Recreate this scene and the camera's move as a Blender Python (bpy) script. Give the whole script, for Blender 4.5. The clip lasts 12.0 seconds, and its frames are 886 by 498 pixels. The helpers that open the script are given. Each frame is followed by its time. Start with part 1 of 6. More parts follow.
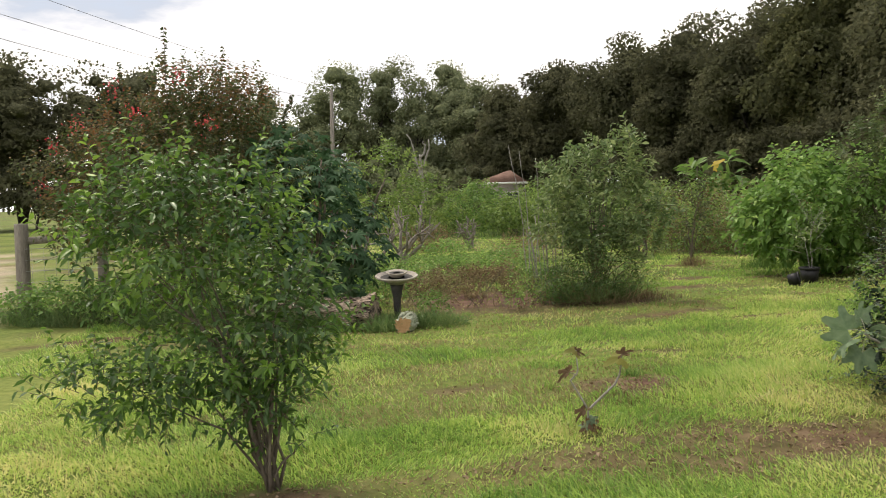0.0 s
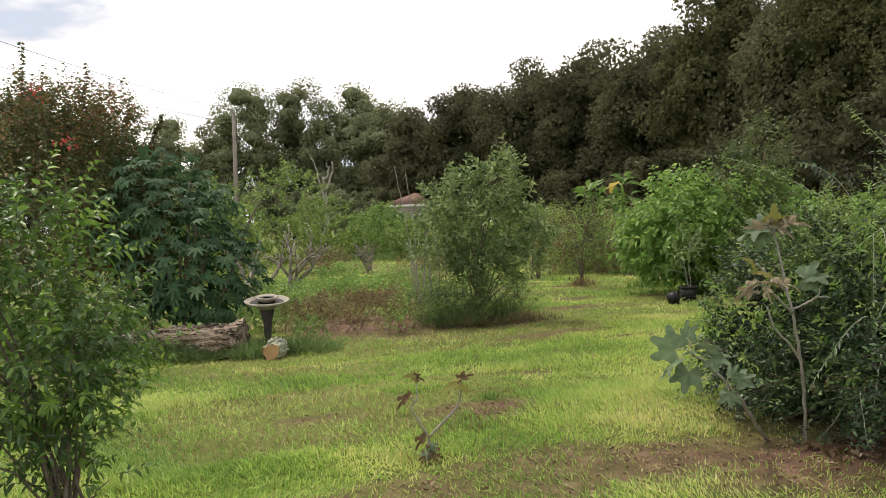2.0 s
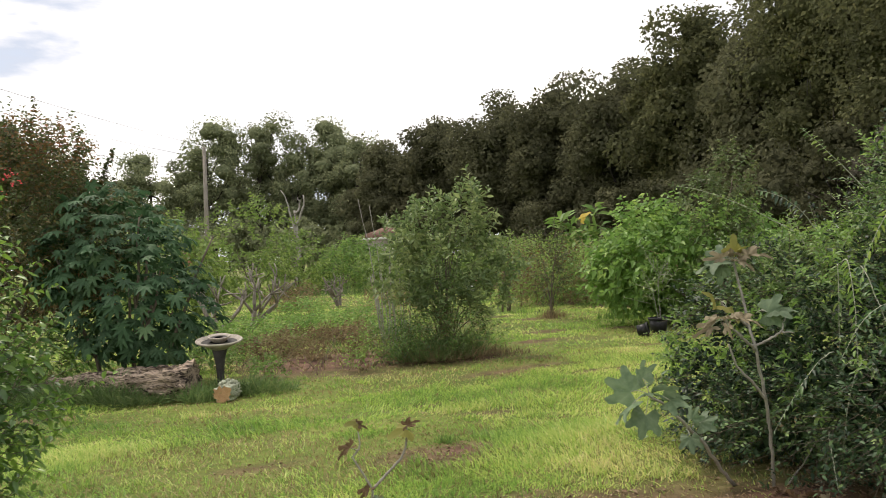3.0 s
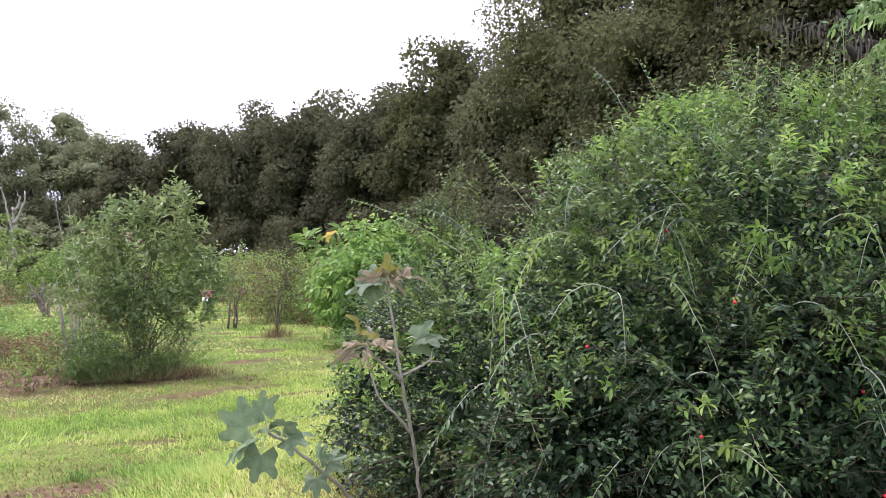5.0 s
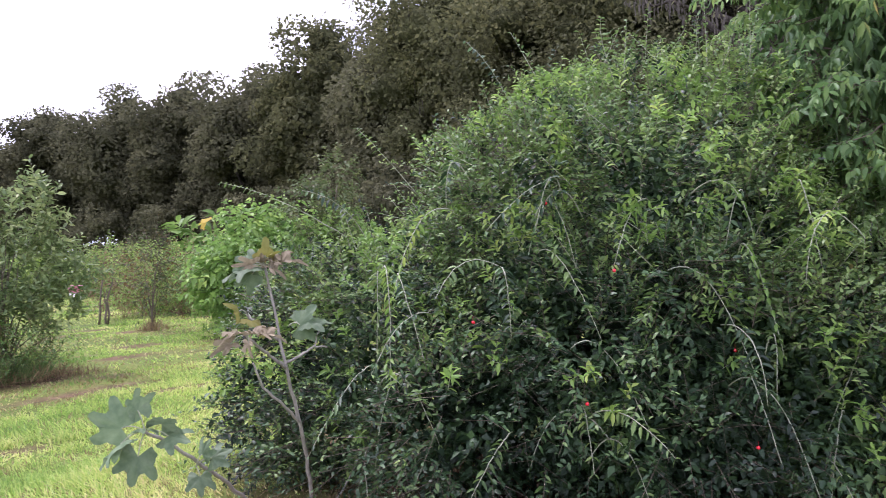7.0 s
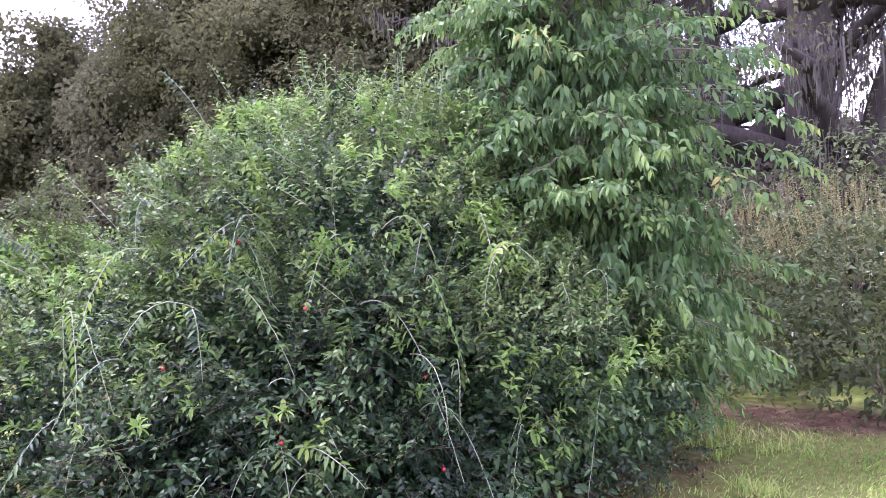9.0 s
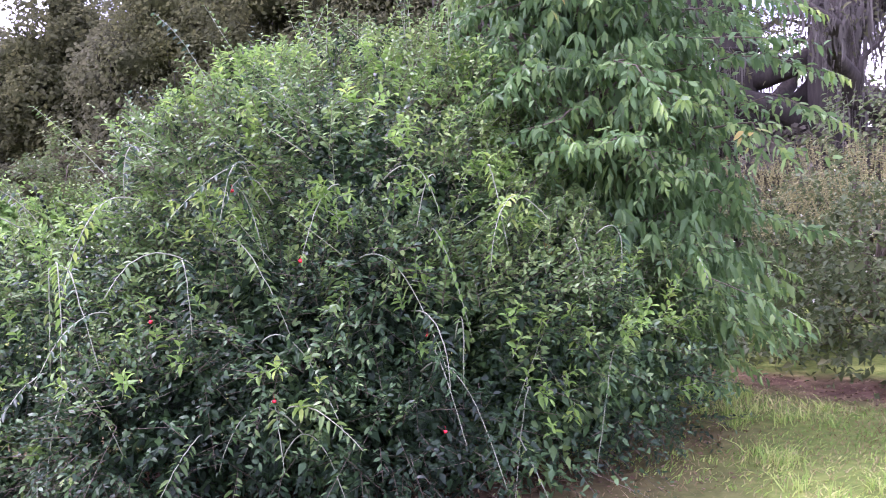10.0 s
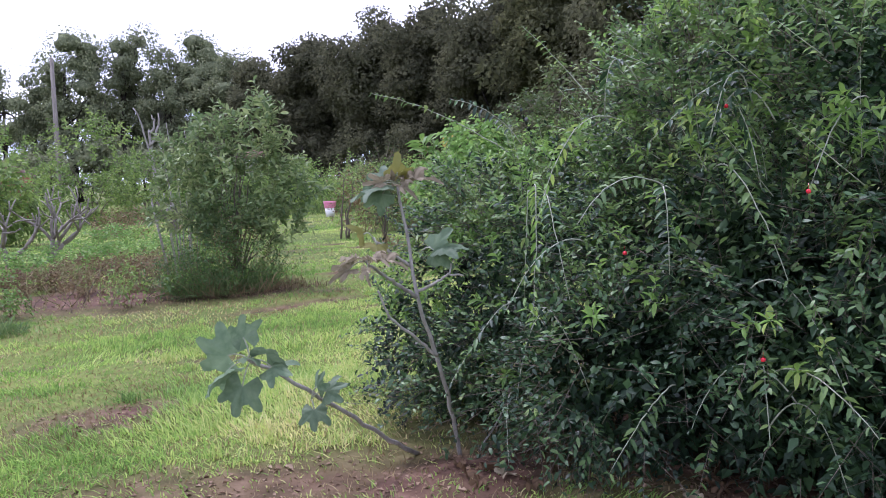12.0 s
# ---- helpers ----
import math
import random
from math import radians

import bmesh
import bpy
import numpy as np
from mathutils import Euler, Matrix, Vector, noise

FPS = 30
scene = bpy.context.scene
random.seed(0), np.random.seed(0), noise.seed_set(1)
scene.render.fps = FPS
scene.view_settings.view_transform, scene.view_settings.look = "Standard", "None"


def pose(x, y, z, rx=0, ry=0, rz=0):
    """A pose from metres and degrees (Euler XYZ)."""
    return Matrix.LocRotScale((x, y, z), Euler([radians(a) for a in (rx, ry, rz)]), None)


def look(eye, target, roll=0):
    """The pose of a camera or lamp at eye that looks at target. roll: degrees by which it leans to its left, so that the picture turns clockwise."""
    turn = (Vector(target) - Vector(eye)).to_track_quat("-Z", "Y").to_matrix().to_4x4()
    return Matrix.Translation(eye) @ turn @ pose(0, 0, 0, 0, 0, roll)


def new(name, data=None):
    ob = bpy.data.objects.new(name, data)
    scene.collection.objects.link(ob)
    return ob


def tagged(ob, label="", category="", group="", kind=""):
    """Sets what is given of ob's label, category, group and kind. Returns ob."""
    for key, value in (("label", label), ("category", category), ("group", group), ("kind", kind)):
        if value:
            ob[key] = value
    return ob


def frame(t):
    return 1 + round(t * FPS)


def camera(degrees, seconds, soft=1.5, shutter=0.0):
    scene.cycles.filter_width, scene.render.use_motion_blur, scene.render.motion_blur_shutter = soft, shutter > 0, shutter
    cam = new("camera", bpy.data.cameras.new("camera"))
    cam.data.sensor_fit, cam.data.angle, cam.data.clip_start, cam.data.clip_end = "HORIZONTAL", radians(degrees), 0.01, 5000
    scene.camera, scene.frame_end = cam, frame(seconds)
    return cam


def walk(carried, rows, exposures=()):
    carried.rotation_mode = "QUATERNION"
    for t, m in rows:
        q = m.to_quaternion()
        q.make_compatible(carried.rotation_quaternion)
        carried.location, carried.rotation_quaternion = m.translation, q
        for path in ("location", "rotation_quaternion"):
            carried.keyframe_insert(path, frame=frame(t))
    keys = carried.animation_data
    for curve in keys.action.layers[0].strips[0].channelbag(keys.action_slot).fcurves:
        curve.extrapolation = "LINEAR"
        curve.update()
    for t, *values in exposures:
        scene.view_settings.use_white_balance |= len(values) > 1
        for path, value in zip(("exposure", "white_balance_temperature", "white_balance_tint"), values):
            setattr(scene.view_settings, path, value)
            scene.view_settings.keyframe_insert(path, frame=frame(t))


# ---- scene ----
cam = camera(56.0, 12.0, 0.8, 0.18)
PATH = [
    (0, (-0.015, 0.126, 1.581), (-0.012, 2.123, 1.467), -1.3),
    (0.5, (0.117, 0.139, 1.586), (0.215, 2.135, 1.524), -1.4),
    (1, (0.318, 0.141, 1.59), (0.443, 2.137, 1.572), -1.0),
    (1.5, (0.432, 0.16, 1.57), (0.602, 2.152, 1.523), -1.2),
    (2, (0.508, 0.286, 1.558), (0.717, 2.274, 1.493), -1.6),
    (2.5, (0.592, 0.487, 1.579), (0.821, 2.474, 1.558), -2.3),
    (3, (0.75, 0.584, 1.571), (1.017, 2.566, 1.581), -2.3),
    (3.5, (1.065, 0.65, 1.57), (1.53, 2.595, 1.591), -0.6),
    (3.7, (1.153, 0.665, 1.567), (1.728, 2.58, 1.585), -0.5),
    (5.5, (1.605, 1.054, 1.527), (2.424, 2.878, 1.577), 0.9),
    (6, (1.594, 1.041, 1.54), (2.367, 2.886, 1.562), 0.1),
    (6.5, (1.608, 1.069, 1.527), (2.507, 2.855, 1.542), -0.6),
    (7, (1.595, 1.063, 1.527), (2.658, 2.757, 1.526), -1.7),
    (7.5, (1.603, 1.063, 1.52), (2.817, 2.653, 1.508), -1.8),
    (9.3, (1.894, 0.756, 1.696), (3.395, 2.078, 1.675), -3.7),
    (9.5, (1.918, 0.756, 1.668), (3.417, 2.08, 1.637), -3.7),
    (10, (2.059, 0.913, 1.576), (3.523, 2.274, 1.494), -3.0),
    (10.5, (2.156, 1.15, 1.572), (3.455, 2.666, 1.454), -2.8),
    (11, (2.147, 1.271, 1.533), (3.087, 3.029, 1.376), -3.3),
    (11.5, (2.198, 1.347, 1.517), (2.709, 3.273, 1.34), -2.6),
    (12, (2.337, 1.382, 1.506), (2.84, 3.309, 1.326), -1.9),
]
EXPOSURES = [(0, 0.36, 7100, 13), (3.5, 0.50, 6950, 14), (5.5, 1.22, 5900, 32), (7.5, 1.10, 5800, 37), (9.5, 1.9, 5500, 54), (10.0, 1.83, 5500, 54), (10.5, 1.93, 5500, 50), (11.0, 1.72, 5400, 43), (11.5, 1.22, 5400, 37), (12, 0.75, 5400, 33)]
walk(cam, [(t, look(eye, target, roll)) for t, eye, target, roll in PATH], EXPOSURES)

# ---- world and sun ----
SUN_EL, SUN_AZ = 62, -30
world = bpy.data.worlds.new("overcast_sky")
scene.world = world
world.use_nodes = True
wn, wl = world.node_tree.nodes, world.node_tree.links
wn.clear()
w_out = wn.new("ShaderNodeOutputWorld")
w_sky = wn.new("ShaderNodeTexSky")
w_sky.sky_type, w_sky.sun_disc = "NISHITA", False
w_sky.sun_elevation, w_sky.sun_rotation = radians(SUN_EL), radians(SUN_AZ)
w_blue = wn.new("ShaderNodeBackground")
w_blue.inputs["Strength"].default_value = 0.12
w_cloud = wn.new("ShaderNodeBackground")
w_cloud.inputs["Strength"].default_value = 1.5
w_co = wn.new("ShaderNodeTexCoord")
w_map = wn.new("ShaderNodeMapping")
w_map.inputs["Scale"].default_value = (1.0, 1.0, 3.2)
w_noise = wn.new("ShaderNodeTexNoise")
w_noise.inputs["Scale"].default_value = 2.3
w_noise.inputs["Detail"].default_value = 7
w_noise.inputs["Roughness"].default_value = 0.55
w_ramp = wn.new("ShaderNodeValToRGB")
w_ramp.color_ramp.elements[0].position, w_ramp.color_ramp.elements[0].color = 0.30, (0.35, 0.35, 0.35, 1)
w_ramp.color_ramp.elements[1].position, w_ramp.color_ramp.elements[1].color = 0.46, (1, 1, 1, 1)
w_tone = wn.new("ShaderNodeValToRGB")
w_tone.color_ramp.elements[0].position, w_tone.color_ramp.elements[0].color = 0.42, (0.34, 0.38, 0.45, 1)
w_tone.color_ramp.elements[1].position, w_tone.color_ramp.elements[1].color = 0.62, (1.0, 0.99, 0.97, 1)
w_mix = wn.new("ShaderNodeMixShader")
wl.new(w_co.outputs["Generated"], w_map.inputs["Vector"])
wl.new(w_map.outputs["Vector"], w_noise.inputs["Vector"])
wl.new(w_noise.outputs["Fac"], w_ramp.inputs["Fac"])
wl.new(w_noise.outputs["Fac"], w_tone.inputs["Fac"])
wl.new(w_tone.outputs["Color"], w_cloud.inputs["Color"])
wl.new(w_sky.outputs["Color"], w_blue.inputs["Color"])
wl.new(w_ramp.outputs["Color"], w_mix.inputs["Fac"])
wl.new(w_blue.outputs["Background"], w_mix.inputs[1])
wl.new(w_cloud.outputs["Background"], w_mix.inputs[2])
wl.new(w_mix.outputs["Shader"], w_out.inputs["Surface"])

sun = new("sun", bpy.data.lights.new("sun", "SUN"))
sun.data.energy, sun.data.angle, sun.data.color = 2.0, radians(10), (1.0, 0.95, 0.86)
sun.matrix_world = look((30 * math.sin(radians(SUN_AZ)), 30 * math.cos(radians(SUN_AZ)), 30 * math.tan(radians(SUN_EL))), (0, 0, 0))


# ---- materials ----
def base_material(name, rough=0.6, spec=0.4):
    m = bpy.data.materials.new(name)
    m.use_nodes = True
    b = m.node_tree.nodes["Principled BSDF"]
    b.inputs["Roughness"].default_value = rough
    b.inputs["Specular IOR Level"].default_value = spec
    return m, m.node_tree.nodes, m.node_tree.links, b


def ramp_node(nt, stops):
    r = nt.new("ShaderNodeValToRGB")
    e = r.color_ramp.elements
    while len(e) < len(stops):
        e.new(0.5)
    for el, (p, c) in zip(e, stops):
        el.position, el.color = p, (*c, 1)
    return r


def leaf_material(name, stops, rough=0.5, through_light=0.3, patch=0.8, spec=0.35, swing=1.3):
    """Leaf: each leaf takes its own tone, drifting over the plant; part of the light comes through it."""
    m, n, l, b = base_material(name, rough, spec)
    geo = n.new("ShaderNodeNewGeometry")
    co = n.new("ShaderNodeTexCoord")
    no = n.new("ShaderNodeTexNoise")
    no.inputs["Scale"].default_value = patch
    no.inputs["Detail"].default_value = 3
    l.new(co.outputs["Object"], no.inputs["Vector"])
    mix = n.new("ShaderNodeMath")
    mix.operation = "MULTIPLY_ADD"
    mix.inputs[1].default_value = 0.6
    l.new(geo.outputs["Random Per Island"], mix.inputs[0])
    sub = n.new("ShaderNodeMath")
    sub.operation = "MULTIPLY_ADD"
    sub.inputs[1].default_value, sub.inputs[2].default_value = swing, 0.2 - 0.5 * swing
    l.new(no.outputs["Fac"], sub.inputs[0])
    l.new(sub.outputs[0], mix.inputs[2])
    ramp = ramp_node(n, stops)
    l.new(mix.outputs[0], ramp.inputs["Fac"])
    info = n.new("ShaderNodeObjectInfo")
    each = n.new("ShaderNodeMath")
    each.operation = "MULTIPLY_ADD"
    each.inputs[1].default_value, each.inputs[2].default_value = 0.36, 0.82
    l.new(info.outputs["Random"], each.inputs[0])
    r = n.new("ShaderNodeHueSaturation")
    l.new(ramp.outputs["Color"], r.inputs["Color"])
    l.new(each.outputs[0], r.inputs["Value"])
    l.new(r.outputs["Color"], b.inputs["Base Color"])
    tr = n.new("ShaderNodeBsdfTranslucent")
    hs = n.new("ShaderNodeHueSaturation")
    hs.inputs["Saturation"].default_value, hs.inputs["Value"].default_value = 1.0, 1.4
    l.new(r.outputs["Color"], hs.inputs["Color"])
    l.new(hs.outputs["Color"], tr.inputs["Color"])
    ms = n.new("ShaderNodeMixShader")
    ms.inputs["Fac"].default_value = through_light
    l.new(b.outputs["BSDF"], ms.inputs[1])
    l.new(tr.outputs["BSDF"], ms.inputs[2])
    l.new(ms.outputs["Shader"], n["Material Output"].inputs["Surface"])
    return m


def crown_material(name, stops):
    """Dense foliage inside a crown: mottled leaf tones with leafy relief."""
    m, n, l, b = base_material(name, 0.9, 0.08)
    co = n.new("ShaderNodeTexCoord")
    big = n.new("ShaderNodeTexNoise")
    big.inputs["Scale"].default_value, big.inputs["Detail"].default_value = 0.6, 3
    fine = n.new("ShaderNodeTexNoise")
    fine.inputs["Scale"].default_value, fine.inputs["Detail"].default_value, fine.inputs["Roughness"].default_value = 3.5, 8, 0.7
    l.new(co.outputs["Object"], big.inputs["Vector"])
    l.new(co.outputs["Object"], fine.inputs["Vector"])
    mix = n.new("ShaderNodeMath")
    mix.operation = "MULTIPLY_ADD"
    mix.inputs[1].default_value, mix.inputs[2].default_value = 1.6, -0.85
    l.new(fine.outputs["Fac"], mix.inputs[0])
    add = n.new("ShaderNodeMath")
    add.operation = "ADD"
    l.new(mix.outputs[0], add.inputs[0])
    l.new(big.outputs["Fac"], add.inputs[1])
    r = ramp_node(n, stops)
    l.new(add.outputs[0], r.inputs["Fac"])
    l.new(r.outputs["Color"], b.inputs["Base Color"])
    bp = n.new("ShaderNodeBump")
    bp.inputs["Strength"].default_value, bp.inputs["Distance"].default_value = 1.0, 0.35
    l.new(fine.outputs["Fac"], bp.inputs["Height"])
    l.new(bp.outputs["Normal"], b.inputs["Normal"])
    return m


def grain_material(name, c1, c2, scale=8, rough=0.8, bump=0.3, stretch=(1, 1, 1), spec=0.3, fine=6.0, edge=(0.32, 0.66)):
    """Two-scale mottled surface with relief: bark, wood, soil, concrete."""
    m, n, l, b = base_material(name, rough, spec)
    co = n.new("ShaderNodeTexCoord")
    mp = n.new("ShaderNodeMapping")
    mp.inputs["Scale"].default_value = stretch
    l.new(co.outputs["Object"], mp.inputs["Vector"])
    n1 = n.new("ShaderNodeTexNoise")
    n1.inputs["Scale"].default_value, n1.inputs["Detail"].default_value = scale, 6
    n2 = n.new("ShaderNodeTexNoise")
    n2.inputs["Scale"].default_value, n2.inputs["Detail"].default_value = scale * fine, 4
    l.new(mp.outputs["Vector"], n1.inputs["Vector"])
    l.new(mp.outputs["Vector"], n2.inputs["Vector"])
    mx = n.new("ShaderNodeMath")
    mx.operation = "MULTIPLY_ADD"
    mx.inputs[1].default_value = 0.5
    l.new(n2.outputs["Fac"], mx.inputs[0])
    hl = n.new("ShaderNodeMath")
    hl.operation = "MULTIPLY"
    hl.inputs[1].default_value = 0.5
    l.new(n1.outputs["Fac"], hl.inputs[0])
    l.new(hl.outputs[0], mx.inputs[2])
    r = ramp_node(n, [(edge[0], c1), (edge[1], c2)])
    l.new(mx.outputs[0], r.inputs["Fac"])
    l.new(r.outputs["Color"], b.inputs["Base Color"])
    bp = n.new("ShaderNodeBump")
    bp.inputs["Strength"].default_value = bump
    bp.inputs["Distance"].default_value = 0.02
    l.new(mx.outputs[0], bp.inputs["Height"])
    l.new(bp.outputs["Normal"], b.inputs["Normal"])
    return m


# Hedge leaf tones carry painted shade (dark end) and skylight (MID) besides leaf age.
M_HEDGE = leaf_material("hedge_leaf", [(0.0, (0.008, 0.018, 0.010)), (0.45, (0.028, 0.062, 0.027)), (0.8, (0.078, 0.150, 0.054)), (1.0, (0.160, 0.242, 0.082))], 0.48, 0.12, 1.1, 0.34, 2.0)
M_HEDGE_MID = leaf_material("hedge_fresh_lit_leaf", [(0.0, (0.062, 0.118, 0.040)), (0.6, (0.140, 0.222, 0.068)), (1.0, (0.260, 0.345, 0.105))], 0.47, 0.28, 2.0, 0.34)
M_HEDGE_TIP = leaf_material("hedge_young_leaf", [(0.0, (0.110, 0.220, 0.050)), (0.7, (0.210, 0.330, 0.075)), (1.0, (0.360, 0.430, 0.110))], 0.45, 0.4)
M_CHERRY = leaf_material("cherry_leaf", [(0.0, (0.060, 0.125, 0.022)), (0.5, (0.125, 0.225, 0.038)), (1.0, (0.26, 0.38, 0.065))], 0.4, 0.35, 1.6, 0.45)
# Body leaves of the cherry: its inner shade is put into a darker green.
M_CHERRY_DARK = leaf_material("dark_cherry_leaf", [(0.0, (0.028, 0.064, 0.018)), (0.55, (0.072, 0.145, 0.032)), (1.0, (0.19, 0.30, 0.055))], 0.38, 0.28, 1.6, 0.45)
M_DROOP = leaf_material("drooping_leaf", [(0.0, (0.056, 0.114, 0.045)), (0.55, (0.118, 0.212, 0.072)), (0.95, (0.235, 0.340, 0.102)), (1.0, (0.44, 0.35, 0.11))], 0.46, 0.32, 1.0, 0.3)
M_GUAVA = leaf_material("guava_leaf", [(0.0, (0.070, 0.120, 0.042)), (0.55, (0.170, 0.235, 0.088)), (1.0, (0.39, 0.44, 0.19))], 0.45, 0.32, 1.2, 0.4)
M_MYRTLE = leaf_material("crape_myrtle_leaf", [(0.0, (0.042, 0.064, 0.024)), (0.48, (0.085, 0.115, 0.038)), (0.7, (0.16, 0.115, 0.045)), (1.0, (0.26, 0.10, 0.045))], 0.55, 0.25, 0.7)
M_RED = leaf_material("red_blossom", [(0.0, (0.45, 0.03, 0.05)), (1.0, (0.65, 0.10, 0.10))], 0.6, 0.3)
M_PALMATE = leaf_material("palmate_leaf", [(0.0, (0.028, 0.066, 0.032)), (0.6, (0.062, 0.128, 0.058)), (1.0, (0.140, 0.230, 0.105))], 0.62, 0.28, 1.2, 0.25)
M_LIGHT = leaf_material("light_shrub_leaf", [(0.0, (0.080, 0.160, 0.038)), (0.6, (0.165, 0.280, 0.068)), (1.0, (0.300, 0.400, 0.108))], 0.5, 0.38, 0.8)
M_SHRUB = leaf_material("shrub_leaf", [(0.0, (0.095, 0.160, 0.042)), (0.6, (0.215, 0.320, 0.078)), (1.0, (0.390, 0.480, 0.130))], 0.55, 0.35, 0.6)
M_WEED = leaf_material("weed_leaf", [(0.0, (0.078, 0.155, 0.040)), (0.6, (0.165, 0.290, 0.066)), (1.0, (0.320, 0.435, 0.120))], 0.55, 0.3, 1.5)
M_DRYWEED = leaf_material("dry_weed", [(0.0, (0.11, 0.075, 0.042)), (0.5, (0.21, 0.150, 0.082)), (1.0, (0.36, 0.28, 0.15))], 0.8, 0.2, 2.0)
M_BRAMBLE = leaf_material("bramble_leaf", [(0.0, (0.055, 0.084, 0.032)), (0.6, (0.101, 0.139, 0.050)), (1.0, (0.176, 0.186, 0.072))], 0.55, 0.3, 1.0)
M_SEED = leaf_material("dry_seed_head", [(0.0, (0.16, 0.155, 0.068)), (1.0, (0.36, 0.335, 0.155))], 0.8, 0.3, 2.0)
M_WHITE = leaf_material("white_floret", [(0.0, (0.6, 0.6, 0.5)), (1.0, (0.75, 0.75, 0.65))], 0.7, 0.3)
S_WOOD1 = [(0.0, (0.062, 0.066, 0.037)), (0.5, (0.097, 0.100, 0.056)), (1.0, (0.150, 0.150, 0.082))]
M_WOOD1 = leaf_material("oak_leaf", S_WOOD1, 0.85, 0.32, 0.5, 0.1, 1.5)
# Olive tone is part autumn leaf, part sunlight painted into the colour.
S_WOOD2 = [(0.0, (0.064, 0.069, 0.036)), (0.5, (0.104, 0.112, 0.053)), (1.0, (0.180, 0.178, 0.080))]
M_WOOD2 = leaf_material("autumn_sunlit_oak_leaf", S_WOOD2, 0.85, 0.32, 0.35, 0.1, 1.4)
S_WOOD3 = [(0.0, (0.058, 0.053, 0.042)), (0.5, (0.104, 0.095, 0.074)), (1.0, (0.180, 0.166, 0.124))]
M_WOOD3 = leaf_material("grey_brown_thicket", S_WOOD3, 0.85, 0.32, 0.25, 0.1)
S_FAR = [(0.0, (0.110, 0.128, 0.072)), (0.5, (0.185, 0.210, 0.115)), (1.0, (0.290, 0.310, 0.175))]
M_FAR = leaf_material("far_tree_leaf", S_FAR, 0.85, 0.3, 0.25, 0.1)
CROWN = {m.name: crown_material(m.name + "_mass", st) for m, st in ((M_WOOD1, S_WOOD1), (M_WOOD2, S_WOOD2), (M_WOOD3, S_WOOD3), (M_FAR, S_FAR))}
M_MOSS = leaf_material("hanging_moss", [(0.0, (0.070, 0.064, 0.056)), (1.0, (0.175, 0.160, 0.140))], 0.9, 0.3, 0.5)
M_GRASS = leaf_material("grass_blade", [(0.0, (0.098, 0.188, 0.044)), (0.4, (0.236, 0.378, 0.082)), (0.75, (0.45, 0.54, 0.152)), (1.0, (0.65, 0.60, 0.28))], 0.5, 0.42, 0.5, 0.3, 2.4)
M_TUFT = leaf_material("tall_grass", [(0.0, (0.067, 0.121, 0.039)), (0.6, (0.123, 0.195, 0.062)), (1.0, (0.256, 0.278, 0.123))], 0.55, 0.3, 0.8)
M_THATCH = leaf_material("dry_clippings", [(0.0, (0.15, 0.10, 0.045)), (0.6, (0.32, 0.25, 0.12)), (1.0, (0.50, 0.43, 0.24))], 0.85, 0.2, 1.0)
M_LITTER = leaf_material("fallen_leaf", [(0.0, (0.088, 0.052, 0.032)), (0.5, (0.224, 0.144, 0.088)), (1.0, (0.384, 0.288, 0.192))], 0.8, 0.1, 3.0)
M_FIGLEAF = leaf_material("fig_leaf_green", [(0.0, (0.070, 0.122, 0.062)), (1.0, (0.190, 0.255, 0.150))], 0.6, 0.3, 16.0, 0.35, 1.7)
M_FIGDRY = leaf_material("fig_leaf_dry", [(0.0, (0.125, 0.102, 0.064)), (1.0, (0.35, 0.30, 0.20))], 0.85, 0.2, 14.0)
M_WITHER = leaf_material("withered_leaf", [(0.0, (0.060, 0.036, 0.022)), (1.0, (0.19, 0.12, 0.06))], 0.85, 0.15, 9.0)
M_FIGYEL = leaf_material("fig_leaf_yellow", [(0.0, (0.13, 0.15, 0.035)), (1.0, (0.25, 0.22, 0.05))], 0.7, 0.3, 8.0)
M_YELLOW = leaf_material("yellow_leaf", [(0.0, (0.440, 0.336, 0.048)), (1.0, (0.520, 0.384, 0.064))], 0.6, 0.35, 5.0)
M_BARK = grain_material("grey_brown_bark", (0.07, 0.055, 0.04), (0.20, 0.165, 0.13), 9, 0.85, 0.5, (1, 1, 0.25))
M_DARKBARK = grain_material("dark_oak_bark", (0.020, 0.017, 0.015), (0.070, 0.059, 0.050), 3, 0.9, 0.6, (1, 1, 0.2))
M_PALEBARK = grain_material("pale_bark", (0.17, 0.155, 0.135), (0.38, 0.36, 0.32), 12, 0.8, 0.3, (1, 1, 0.3))
M_SHOOT = grain_material("green_grey_shoot", (0.20, 0.22, 0.15), (0.42, 0.43, 0.34), 20, 0.7, 0.2)
M_LOGBARK = grain_material("weathered_log_bark", (0.014, 0.009, 0.007), (0.42, 0.33, 0.25), 5.0, 0.9, 1.0, (0.5, 2.2, 2.2), edge=(0.41, 0.58))
M_CUTWOOD = grain_material("cut_wood", (0.30, 0.17, 0.08), (0.52, 0.33, 0.17), 18, 0.8, 0.3)
M_LICHEN = grain_material("lichen_bark", (0.16, 0.17, 0.12), (0.52, 0.55, 0.42), 22, 0.95, 0.8)
M_POST = grain_material("weathered_post", (0.13, 0.115, 0.10), (0.30, 0.27, 0.23), 14, 0.85, 0.4, (1, 1, 0.12))
M_CONCRETE = grain_material("stained_concrete", (0.21, 0.185, 0.15), (0.46, 0.42, 0.36), 16, 0.85, 0.3)
M_DARKSTONE = grain_material("dark_wet_concrete", (0.022, 0.021, 0.02), (0.06, 0.056, 0.05), 14, 0.7, 0.3)
